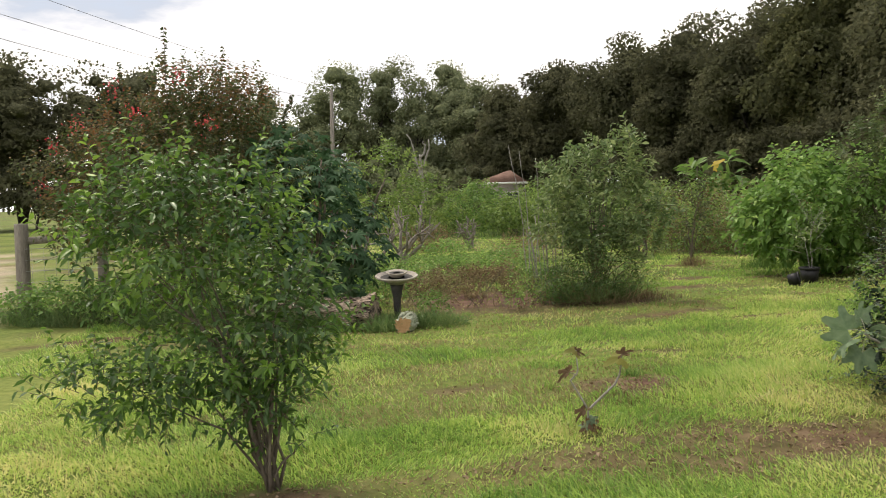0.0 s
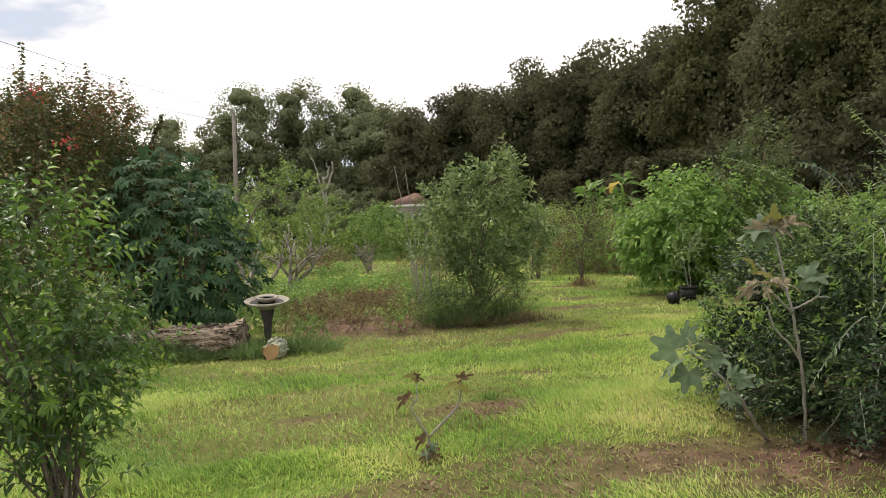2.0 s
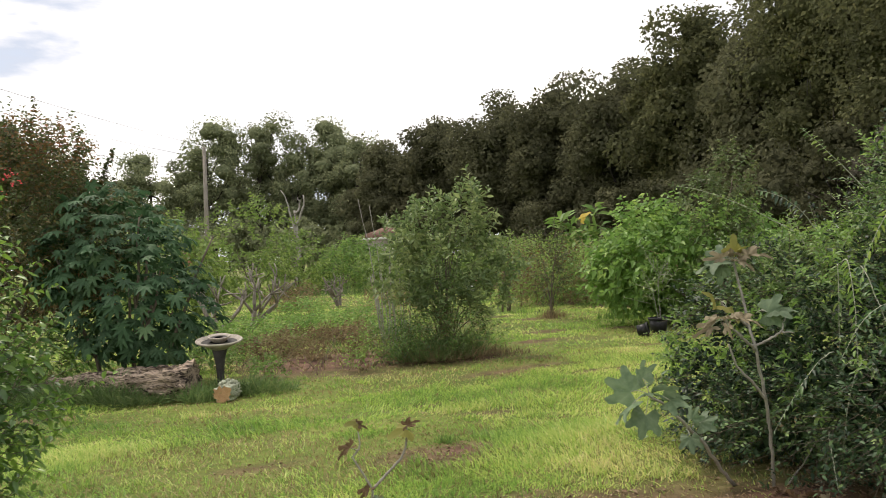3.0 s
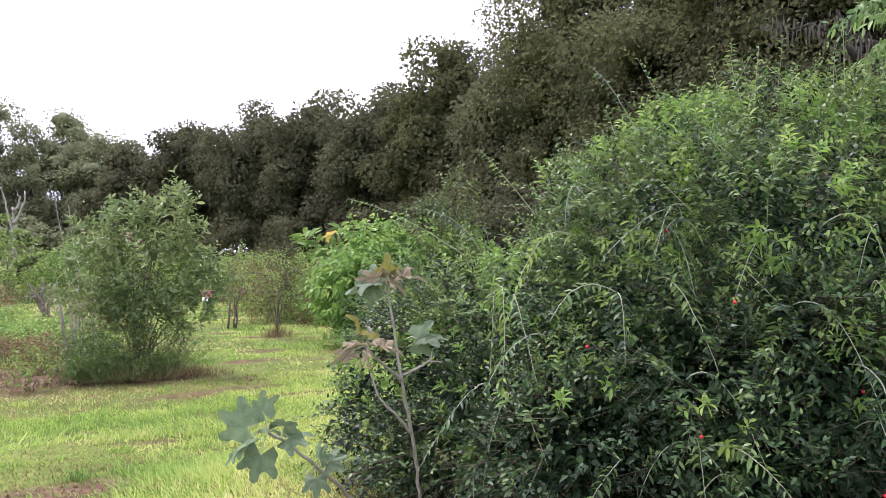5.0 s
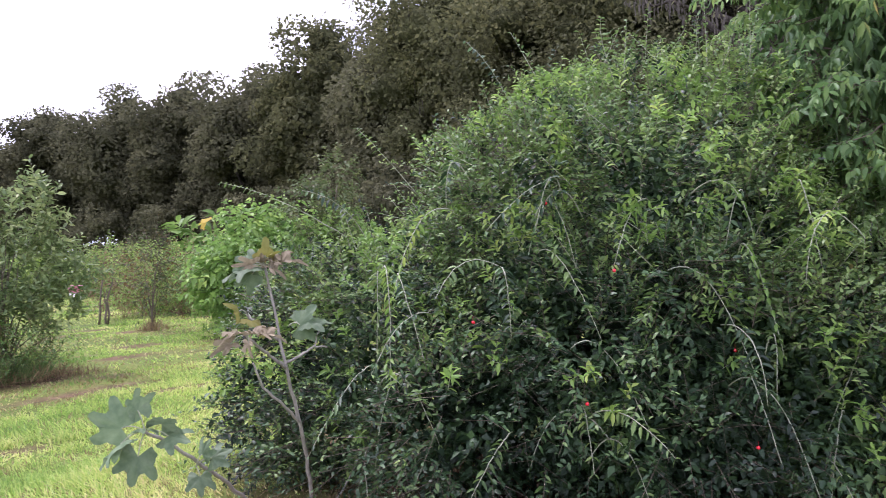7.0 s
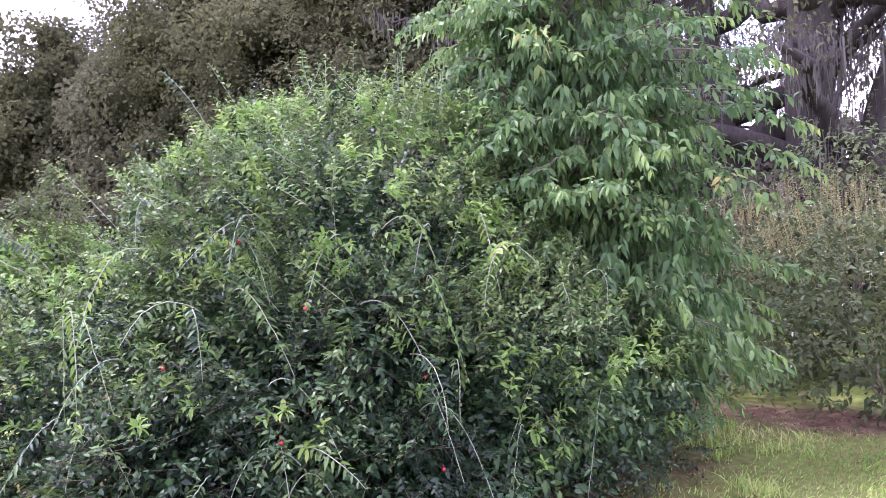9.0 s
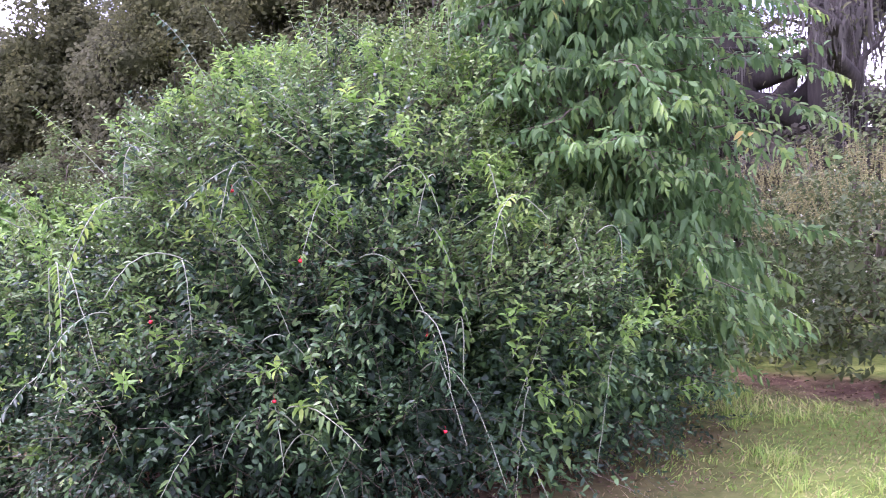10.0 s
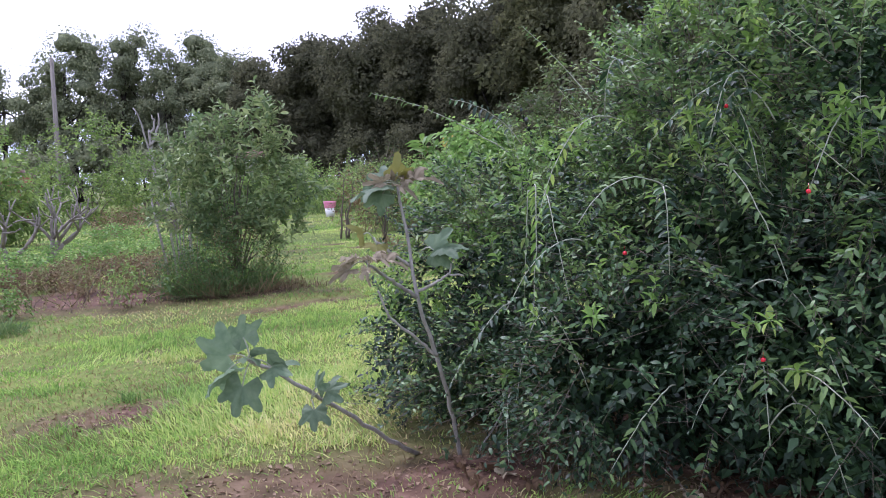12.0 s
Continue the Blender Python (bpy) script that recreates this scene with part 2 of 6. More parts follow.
M_PLASTIC = grain_material("black_plastic", (0.010, 0.010, 0.011), (0.022, 0.022, 0.023), 30, 0.45, 0.05)
M_PINK = grain_material("pink_plastic", (0.62, 0.20, 0.32), (0.75, 0.28, 0.40), 6, 0.45, 0.05)
M_WHITEPL = grain_material("white_plastic", (0.68, 0.67, 0.66), (0.80, 0.79, 0.78), 6, 0.5, 0.05)
M_ROOF = grain_material("red_brown_shingle", (0.13, 0.075, 0.055), (0.25, 0.15, 0.115), 3, 0.85, 0.3)
M_STUCCO = grain_material("pale_stucco", (0.22, 0.20, 0.18), (0.36, 0.33, 0.30), 2, 0.85, 0.2)
M_BRICK = grain_material("red_brick", (0.24, 0.09, 0.06), (0.36, 0.15, 0.10), 4, 0.85, 0.2)
M_FASCIA = grain_material("white_trim", (0.62, 0.62, 0.60), (0.78, 0.78, 0.76), 5, 0.6, 0.1)
M_WIRE = grain_material("dark_cable", (0.03, 0.03, 0.03), (0.06, 0.06, 0.06), 5, 0.6, 0.0)
M_FENCEWIRE = grain_material("galvanised_wire", (0.22, 0.22, 0.21), (0.36, 0.36, 0.35), 40, 0.5, 0.0)
M_FRUIT = grain_material("red_cherry", (0.55, 0.015, 0.03), (0.70, 0.03, 0.05), 30, 0.25, 0.0, spec=0.6)
M_GLASS, _n, _l, _b = base_material("window_glass", 0.08, 0.6)
_b.inputs["Base Color"].default_value = (0.03, 0.035, 0.04, 1)

# ground: earth, sand and short turf mixed by the worn places of the lawn
M_GROUND, gn, gl, gb = base_material("lawn_ground", 0.95, 0.15)
g_co = gn.new("ShaderNodeTexCoord")
g_n1 = gn.new("ShaderNodeTexNoise")
g_n1.inputs["Scale"].default_value, g_n1.inputs["Detail"].default_value = 0.35, 5
g_n2 = gn.new("ShaderNodeTexNoise")
g_n2.inputs["Scale"].default_value, g_n2.inputs["Detail"].default_value = 14, 8
g_n3 = gn.new("ShaderNodeTexNoise")
g_n3.inputs["Scale"].default_value, g_n3.inputs["Detail"].default_value = 5, 8
for nd in (g_n1, g_n2, g_n3):
    gl.new(g_co.outputs["Object"], nd.inputs["Vector"])
g_sum = gn.new("ShaderNodeMath")
g_sum.operation = "MULTIPLY_ADD"
g_sum.inputs[1].default_value = 0.45
g_half = gn.new("ShaderNodeMath")
g_half.operation = "MULTIPLY"
g_half.inputs[1].default_value = 0.6
gl.new(g_n1.outputs["Fac"], g_half.inputs[0])
gl.new(g_n2.outputs["Fac"], g_sum.inputs[0])
gl.new(g_half.outputs[0], g_sum.inputs[2])
g_turf = ramp_node(gn, [(0.35, (0.06, 0.085, 0.022)), (0.52, (0.12, 0.16, 0.035)), (0.7, (0.22, 0.24, 0.065))])
g_earth = ramp_node(gn, [(0.3, (0.055, 0.030, 0.021)), (0.55, (0.125, 0.072, 0.050)), (0.75, (0.22, 0.140, 0.098))])
g_sand = ramp_node(gn, [(0.3, (0.34, 0.26, 0.19)), (0.7, (0.52, 0.43, 0.34))])
gl.new(g_sum.outputs[0], g_turf.inputs["Fac"])
gl.new(g_n3.outputs["Fac"], g_earth.inputs["Fac"])
gl.new(g_n3.outputs["Fac"], g_sand.inputs["Fac"])
g_a = gn.new("ShaderNodeAttribute")
g_a.attribute_name = "wear"
g_s = gn.new("ShaderNodeAttribute")
g_s.attribute_name = "sand"
g_m1 = gn.new("ShaderNodeMix")
g_m1.data_type = "RGBA"
g_m2 = gn.new("ShaderNodeMix")
g_m2.data_type = "RGBA"
gl.new(g_a.outputs["Fac"], g_m1.inputs["Factor"])
gl.new(g_turf.outputs["Color"], g_m1.inputs["A"])
gl.new(g_earth.outputs["Color"], g_m1.inputs["B"])
gl.new(g_s.outputs["Fac"], g_m2.inputs["Factor"])
gl.new(g_m1.outputs["Result"], g_m2.inputs["A"])
gl.new(g_sand.outputs["Color"], g_m2.inputs["B"])
gl.new(g_m2.outputs["Result"], gb.inputs["Base Color"])
g_bp = gn.new("ShaderNodeBump")
g_bp.inputs["Strength"].default_value, g_bp.inputs["Distance"].default_value = 0.6, 0.03
gl.new(g_n2.outputs["Fac"], g_bp.inputs["Height"])
gl.new(g_bp.outputs["Normal"], gb.inputs["Normal"])


# ---- mesh tools ----
class Geo:
    """Collects vertices and triangles."""

    def __init__(self):
        self.v, self.f, self.n = [], [], 0

    def add(self, v, f):
        v = np.asarray(v, float).reshape(-1, 3)
        self.v.append(v)
        self.f.append(np.asarray(f, int).reshape(-1, 3) + self.n)
        self.n += len(v)
        return self

    def mesh(self, name, mat, smooth=False):
        v, f = np.concatenate(self.v), np.concatenate(self.f)
        me = bpy.data.meshes.new(name)
        me.vertices.add(len(v))
        me.vertices.foreach_set("co", v.astype(np.float32).ravel())
        me.loops.add(3 * len(f))
        me.loops.foreach_set("vertex_index", f.astype(np.int32).ravel())
        me.polygons.add(len(f))
        me.polygons.foreach_set("loop_start", np.arange(0, 3 * len(f), 3, dtype=np.int32))
        me.update(calc_edges=True)
        if smooth:
            me.polygons.foreach_set("use_smooth", np.ones(len(f), bool))
        me.materials.append(mat)
        return me


def part(name, geo, mat, parent, label="", kind="", smooth=False):
    ob = new(name, geo.mesh(name, mat, smooth))
    ob.parent = parent
    return tagged(ob, label=label, kind=kind)


def thing(name, place, label, category, group="", kind=""):
    ob = new(name)
    ob.location = place
    ob.empty_display_size = 0.2
    return tagged(ob, label, category, group, kind)


def unit(v):
    return v / np.maximum(np.linalg.norm(v, axis=-1, keepdims=True), 1e-9)


def tube(points, radii, sides=6, cap=True):
    """A round limb through the points."""
    p = np.asarray(points, float)
    r = np.broadcast_to(np.asarray(radii, float), (len(p),))
    t = unit(np.gradient(p, axis=0))
    ref = np.array([0.0, 0.0, 1.0]) if abs(t[:, 2]).mean() < 0.8 else np.array([1.0, 0.0, 0.0])
    a = unit(np.cross(t, ref))
    b = np.cross(t, a)
    ang = np.linspace(0, 2 * np.pi, sides, endpoint=False)
    ring = a[:, None] * np.cos(ang)[None, :, None] + b[:, None] * np.sin(ang)[None, :, None]
    v = (p[:, None] + ring * r[:, None, None]).reshape(-1, 3)
    i, j = np.meshgrid(np.arange(len(p) - 1), np.arange(sides), indexing="ij")
    q0, q1 = i * sides + j, i * sides + (j + 1) % sides
    f = np.concatenate([np.stack([q0, q1, q1 + sides], -1).reshape(-1, 3), np.stack([q0, q1 + sides, q0 + sides], -1).reshape(-1, 3)])
    if cap:
        n = len(v)
        v = np.concatenate([v, p[[0, -1]]])
        k = np.arange(sides)
        f = np.concatenate([f, np.stack([np.full(sides, n), (k + 1) % sides, k], -1), np.stack([np.full(sides, n + 1), k + n - sides, (k + 1) % sides + n - sides], -1)])
    return v, f


def curve_points(a, b, bow=(0, 0, 0), steps=7, wobble=0.0, rng=None):
    s = np.linspace(0, 1, steps)[:, None]
    p = np.asarray(a, float) * (1 - s) + np.asarray(b, float) * s + 4 * s * (1 - s) * np.asarray(bow, float)
    if wobble and rng is not None:
        w = rng.normal(0, wobble, p.shape)
        w[0] = w[-1] = 0
        p = p + w
    return p


def lathe(profile, sides=24, wobble=0.0, rng=None):
    pr = np.asarray(profile, float)
    ang = np.linspace(0, 2 * np.pi, sides, endpoint=False)
    k = np.ones(sides) if rng is None else 1 + rng.normal(0, wobble, sides)
    v = np.stack([pr[:, None, 0] * np.cos(ang) * k, pr[:, None, 0] * np.sin(ang) * k, pr[:, None, 1] + 0 * ang], -1).reshape(-1, 3)
    i, j = np.meshgrid(np.arange(len(pr) - 1), np.arange(sides), indexing="ij")
    q0, q1 = i * sides + j, i * sides + (j + 1) % sides
    f = np.concatenate([np.stack([q0, q1, q1 + sides], -1).reshape(-1, 3), np.stack([q0, q1 + sides, q0 + sides], -1).reshape(-1, 3)])
    return v, f


def box(x0, y0, z0, x1, y1, z1):
    v = [(x, y, z) for x in (x0, x1) for y in (y0, y1) for z in (z0, z1)]
    f = [(0, 1, 3), (0, 3, 2), (4, 6, 7), (4, 7, 5), (0, 4, 5), (0, 5, 1), (2, 3, 7), (2, 7, 6), (0, 2, 6), (0, 6, 4), (1, 5, 7), (1, 7, 3)]
    return v, f


def leaf_cloud(p, d, length, width, rng, shape="ovate", droop=0.25, fold=0.25, tilt=0.6, face=(0, 0, 1.0)):
    """Leaves at p that point along d. ovate: eight triangles with a folded rib; plain: two."""
    n = len(p)
    d = unit(d)
    up = np.asarray(face, float) + rng.normal(0, tilt, (n, 3))
    nn = unit(up - d * (up * d).sum(-1, keepdims=True))
    s = np.cross(d, nn)
    length = np.broadcast_to(length, (n,))[:, None]
    width = np.broadcast_to(width, (n,))[:, None]

    def at(u, w, lift=0.0):
        q = p + d * length * u + s * width * w + nn * width * lift
        q[:, 2] -= (droop * length * u * u)[:, 0]
        return q

    if shape == "plain":
        v = np.stack([at(0, 0), at(0.45, 0.5, fold), at(1, 0), at(0.45, -0.5, fold)], 1)
        t = np.array([(0, 1, 2), (0, 2, 3)])
    elif shape == "slim":
        v = np.stack([at(0, 0), at(0.3, 0.45, fold), at(0.3, -0.45, fold), at(0.65, 0.42, fold * 0.6), at(0.65, -0.42, fold * 0.6), at(1, 0)], 1)
        t = np.array([(0, 1, 2), (1, 3, 2), (2, 3, 4), (3, 5, 4)])
    else:
        v = np.stack([at(0, 0), at(0.3, 0.42, fold), at(0.3, 0), at(0.3, -0.42, fold), at(0.65, 0.4, fold), at(0.68, 0), at(0.65, -0.4, fold), at(1, 0)], 1)
        t = np.array([(0, 1, 2), (0, 2, 3), (1, 4, 5), (1, 5, 2), (2, 5, 6), (2, 6, 3), (4, 7, 5), (5, 7, 6)])
    k = v.shape[1]
    f = t[None] + (np.arange(n) * k)[:, None, None]
    return v.reshape(-1, 3), f.reshape(-1, 3)


def sprigs(p, d, length, count, leaf, width, rng, shape="ovate", sag=0.3, droop=0.25, spread=1.0, twig=0.0025, flat=False, tilt=0.6, hang=0.0):
    """Leafy twigs that start at p and run along d: (leaves, twigs)."""
    n = len(p)
    d = unit(d)
    length = np.broadcast_to(length, (n,))
    s = (np.arange(count) + 0.6) / count
    stem = p[:, None] + d[:, None] * (length[:, None] * s)[..., None]
    stem[..., 2] -= sag * length[:, None] * s ** 2
    side = unit(np.cross(d, rng.normal(0, 1, (n, 3))))
    if flat:
        side = unit(np.cross(d, np.array([0, 0, 1.0]) + rng.normal(0, 0.35, (n, 3))))
    other = np.cross(d, side)
    ang = np.arange(count) * 3.1416 + rng.normal(0, 0.3, (n, count)) if flat else np.arange(count) * 2.4 + rng.uniform(0, 6.28, (n, 1))
    out = side[:, None] * np.cos(ang)[..., None] + other[:, None] * np.sin(ang)[..., None]
    ld = d[:, None] * 0.6 + out * spread + rng.normal(0, 0.2, (n, count, 3)) - np.array([0, 0, hang])
    size = leaf * rng.uniform(0.65, 1.15, (n, count)) * (1.05 - 0.35 * s)
    lv = leaf_cloud(stem.reshape(-1, 3), ld.reshape(-1, 3), size.ravel(), size.ravel() * width / leaf, rng, shape, droop, 0.25, tilt)
    e = p + d * length[:, None]
    e[:, 2] -= sag * length
    tri = np.stack([side, -0.5 * side + 0.87 * other, -0.5 * side - 0.87 * other], 1) * twig
    v = np.stack([p[:, None] + tri, e[:, None] + tri * 0.4], 1).reshape(n, 6, 3)
    t = []
    for b in range(3):
        c = (b + 1) % 3
        t += [(b, c, 3 + c), (b, 3 + c, 3 + b)]
    f = np.array(t)[None] + (np.arange(n) * 6)[:, None, None]
    return lv, (v.reshape(-1, 3), f.reshape(-1, 3))


def in_lobes(lobes, n, rng, inner=0.55, zmin=0.05, clear=0.55):
    """Random places in the outer shell of a union of ellipsoids, with the way out."""
    lb = np.asarray(lobes, float)
    w = (lb[:, 3] * lb[:, 4] + lb[:, 4] * lb[:, 5] + lb[:, 3] * lb[:, 5])
    pos, outw = [], []
    need = n
    while need > 0:
        k = rng.choice(len(lb), need * 2, p=w / w.sum())
        u = unit(rng.normal(0, 1, (need * 2, 3)))
        r = rng.uniform(inner ** 2, 1.0, (need * 2, 1)) ** 0.5
        q = lb[k, :3] + u * r * lb[k, 3:6]
        g = unit(u / lb[k, 3:6])
        ok = q[:, 2] > zmin
        for j in range(len(lb)):
            deep = (((q - lb[j, :3]) / lb[j, 3:6]) ** 2).sum(-1) < clear ** 2
            ok &= ~deep
        q, g = q[ok][:need], g[ok][:need]
        pos.append(q)
        outw.append(g)
        need -= len(q)
    return np.concatenate(pos), np.concatenate(outw)


def sub_lobes(core, n, rng, size=(0.3, 0.5), zmin=0.2):
    """Smaller lumps over the surface of the core lobes, for an uneven outline."""
    p, _ = in_lobes(core, n, rng, 0.8, zmin, 0.7)
    r = rng.uniform(size[0], size[1], n)
    return list(core) + [(*q, a, a, a * 0.85) for q, a in zip(p, r)]


def tufted(p, size, cut_):
    """Which places lie in leafy tufts; the rest stays open and dark."""
    x, y, z = (p / size).T
    s = np.sin(x * 3.1 + 1.3 * np.sin(y * 2.3)) + np.sin(y * 3.7 + 1.1 * np.sin(z * 2.9)) + np.sin(z * 3.3 + 1.2 * np.sin(x * 2.1))
    return s > cut_


def shrub(name, place, lobes, mat, leaf, width, n_sprigs, count, seed, label, category="shrub", stems=6, stem_r=0.02, bark=None, shape="ovate",
          sprig_len=0.22, up=0.5, sag=0.2, droop=0.3, group="", inner=0.5, zmin=0.05, spread=1.0, twig=0.0025, clear=0.5, lumps=0, lump=(0.25, 0.4), flat=False, shoots=0, shoot_len=0.5, shoot_mat=None, gaps=None):
    """A shrub: stems that fan from its base, and a crown of leafy twigs in lobes."""
    rng = np.random.default_rng(seed)
    ob = thing(name, place, label, category, group)
    if lumps:
        lobes = sub_lobes(lobes, lumps, rng, lump, zmin + 0.15)
    p, out = in_lobes(lobes, n_sprigs, rng, inner, zmin, clear)
    if gaps:
        keep = tufted(p + seed, gaps, -0.6) | (rng.uniform(0, 1, len(p)) < 0.2)
        p, out = p[keep], out[keep]
    d = out + np.array([0, 0, up]) + rng.normal(0, 0.45, p.shape)
    lv, tw = sprigs(p, d, sprig_len * rng.uniform(0.6, 1.3, len(p)), count, leaf, width, rng, shape, sag, droop, spread, twig, flat, 0.4 if flat else 0.6)
    part("foliage", Geo().add(*lv), mat, ob, kind="stuff")
    g = Geo().add(*tw)
    if shoots:
        p2, o2 = in_lobes(lobes, shoots, rng, 0.8, 0.5, 0.6)
        lv, tw = sprigs(p2, o2 * np.array([0.7, 0.7, 0.6]) + np.array([0, 0, 0.7]) + rng.normal(0, 0.25, p2.shape), shoot_len * rng.uniform(0.6, 1.2, shoots), 16, leaf, width, rng, shape, sag, droop, 1.0, twig)
        part("shoot_foliage", Geo().add(*lv), shoot_mat or mat, ob, kind="stuff")
        g.add(*tw)
    part("branchwork", g, bark or M_BARK, ob, kind="stuff")
    pick = p[rng.choice(len(p), stems)]
    for q in pick:
        q = q * np.array([0.85, 0.85, 0.9])
        a = np.append(rng.normal(0, stem_r * 2, 2), -0.03)
        pts = curve_points(a, q, (0.12 * q[0] * -1, 0.12 * q[1] * -1, 0.1 * q[2]), 8, 0.02, rng)
        part("stem", Geo().add(*tube(pts, np.linspace(stem_r, stem_r * 0.25, 8), 6)), bark or M_BARK, ob, smooth=True)
    return ob


def lump(c, size, rng, rows=6, sides=9):
    """A closed uneven lump of dense foliage."""
    th = np.linspace(0, np.pi, rows + 1)[1:-1]
    ph = np.linspace(0, 2 * np.pi, sides, endpoint=False)
    T, P = np.meshgrid(th, ph, indexing="ij")
    P = P + 0.3 * np.arange(len(th))[:, None]
    u = np.stack([np.sin(T) * np.cos(P), np.sin(T) * np.sin(P), np.cos(T)], -1).reshape(-1, 3)
    u = np.concatenate([u, [(0, 0, 1.0), (0, 0, -1.0)]])
    v = c + u * size * rng.uniform(0.70, 1.20, (len(u), 1))
    n = len(th)
    i, j = np.meshgrid(np.arange(n - 1), np.arange(sides), indexing="ij")
    a, b = i * sides + j, i * sides + (j + 1) % sides
    k = np.arange(sides)
    e = n * sides
    f = np.concatenate([np.stack([a, a + sides, b], -1).reshape(-1, 3), np.stack([b, a + sides, b + sides], -1).reshape(-1, 3),
                        np.stack([np.full(sides, e), k, (k + 1) % sides], -1), np.stack([np.full(sides, e + 1), (k + 1) % sides + e - sides, k + e - sides], -1)])
    return v, f


def tree(name, place, h, r, mat, seed, label, clumps=34, per=130, leaf=0.34, trunk=0.25, bark=None, base=0.25, category="tree", moss=0, group="", flat=1.0, clump_r=0.2):
    """A tree: tapered trunk, limbs, and a crown of leaf clumps with gaps."""
    rng = np.random.default_rng(seed)
    ob = thing(name, place, label, category, group)
    z0 = base * h
    cz, rz = (h + z0) / 2, (h - z0) / 2
    u = unit(rng.normal(0, 1, (clumps, 3)))
    c = u * rng.uniform(0.3, 0.84, (clumps, 1)) * np.array([r, r * flat, rz]) + np.array([0, 0, cz])
    c[:, :2] *= np.where(c[:, 2:] > cz + 0.62 * rz, 0.75, 1.0)
    c[:, 2] = np.minimum(c[:, 2], cz + 0.74 * rz)
    lean = rng.normal(0, 0.03 * h, 2)
    top = np.array([lean[0], lean[1], cz + 0.3 * rz])
    pts = curve_points((0, 0, -0.1), top, (lean[0] * 0.5, -lean[1] * 0.5, 0), 8, 0.02 * h * 0.3, rng)
    part("trunk", Geo().add(*tube(pts, np.linspace(trunk, trunk * 0.3, 8), 8)), bark or M_DARKBARK, ob, smooth=True)
    for q in c[: max(7, clumps // 5)]:
        a = pts[rng.integers(2, 7)]
        part("limb", Geo().add(*tube(curve_points(a, q, (0, 0, 0.04 * h * rng.uniform(-1, 1)), 5, 0.01 * h, rng), np.linspace(trunk * 0.35, trunk * 0.06, 5), 5)), bark or M_DARKBARK, ob, smooth=True)
    cr = rng.uniform(0.6, 1.25, clumps) * clump_r * (r + rz) / 2 * 1.3
    squash = np.array([1.1, 1.1, 0.8])
    mass = Geo()
    for q, a in zip(c, cr):
        deep = (((q - np.array([0, 0, cz])) / np.array([r, r * flat, rz])) ** 2).sum() ** 0.5
        if deep < 0.72:
            mass.add(*lump(q, a * 0.5 * squash, rng))
    part("inner_crown", mass, CROWN[mat.name], ob, kind="stuff")
    g = Geo()
    for n, size, lo, hi, free in ((per, leaf, 0.68, 0.97, 0.64), (per // 3, leaf * 1.4, 0.4, 0.75, 0.4)):
        k = np.repeat(np.arange(clumps), n)
        w = unit(rng.normal(0, 1, (len(k), 3)))
        p = c[k] + w * rng.uniform(lo, hi, (len(k), 1)) * cr[k, None] * squash
        keep = p[:, 2] > 0.1
        for j in range(clumps):
            keep &= (((p - c[j]) / (cr[j] * squash)) ** 2).sum(-1) > free ** 2
        p, w = p[keep], w[keep]
        sz = size * rng.uniform(0.6, 1.3, len(p))
        g.add(*leaf_cloud(p, w * 0.4 + rng.normal(0, 0.7, w.shape), sz, sz * 0.7, rng, "plain", 0.15, 0.2, 0.3, w + np.array([0, 0, 0.35])))
    part("crown", g, mat, ob, kind="stuff")
    if moss:
        q = c[rng.integers(0, clumps, moss)] + rng.normal(0, 0.6, (moss, 3)) * np.array([1, 1, 0.5]) - np.array([0, 0, 0.8])
        part("hanging_moss", Geo().add(*strands(q, rng.uniform(0.4, 1.3, moss), 0.045, rng)), M_MOSS, ob, "grey hanging moss", "stuff")
    return ob


def strands(p, length, width, rng, wisps=4):
    """Ragged hanging strands, a few thin tapered wisps each."""
    n = len(p)
    vs, fs = [], []
    for i in range(wisps):
        a = rng.uniform(0, 3.14, n)
        w = width * rng.uniform(0.35, 0.8, n)
        s = np.stack([np.cos(a), np.sin(a), 0 * a], -1) * w[:, None]
        b = p + rng.normal(0, width * 1.8, (n, 3))
        ln = length * rng.uniform(0.25, 1, n)
        sway = rng.normal(0, 0.06, (n, 3)) * ln[:, None]
        sway[:, 2] = 0
        lo = b + sway - np.array([0, 0, 1.0]) * ln[:, None]
        mid = b * 0.6 + lo * 0.4 + rng.normal(0, 0.02, (n, 3))
        v = np.stack([b - s * 0.2, b + s * 0.2, mid - s * 0.5, mid + s * 0.5, lo], 1)
        f = np.array([(0, 1, 3), (0, 3, 2), (2, 3, 4)])[None] + (np.arange(n) * 5 + i * n * 5)[:, None, None]
        vs.append(v.reshape(-1, 3))
        fs.append(f.reshape(-1, 3))
    return np.concatenate(vs), np.concatenate(fs)


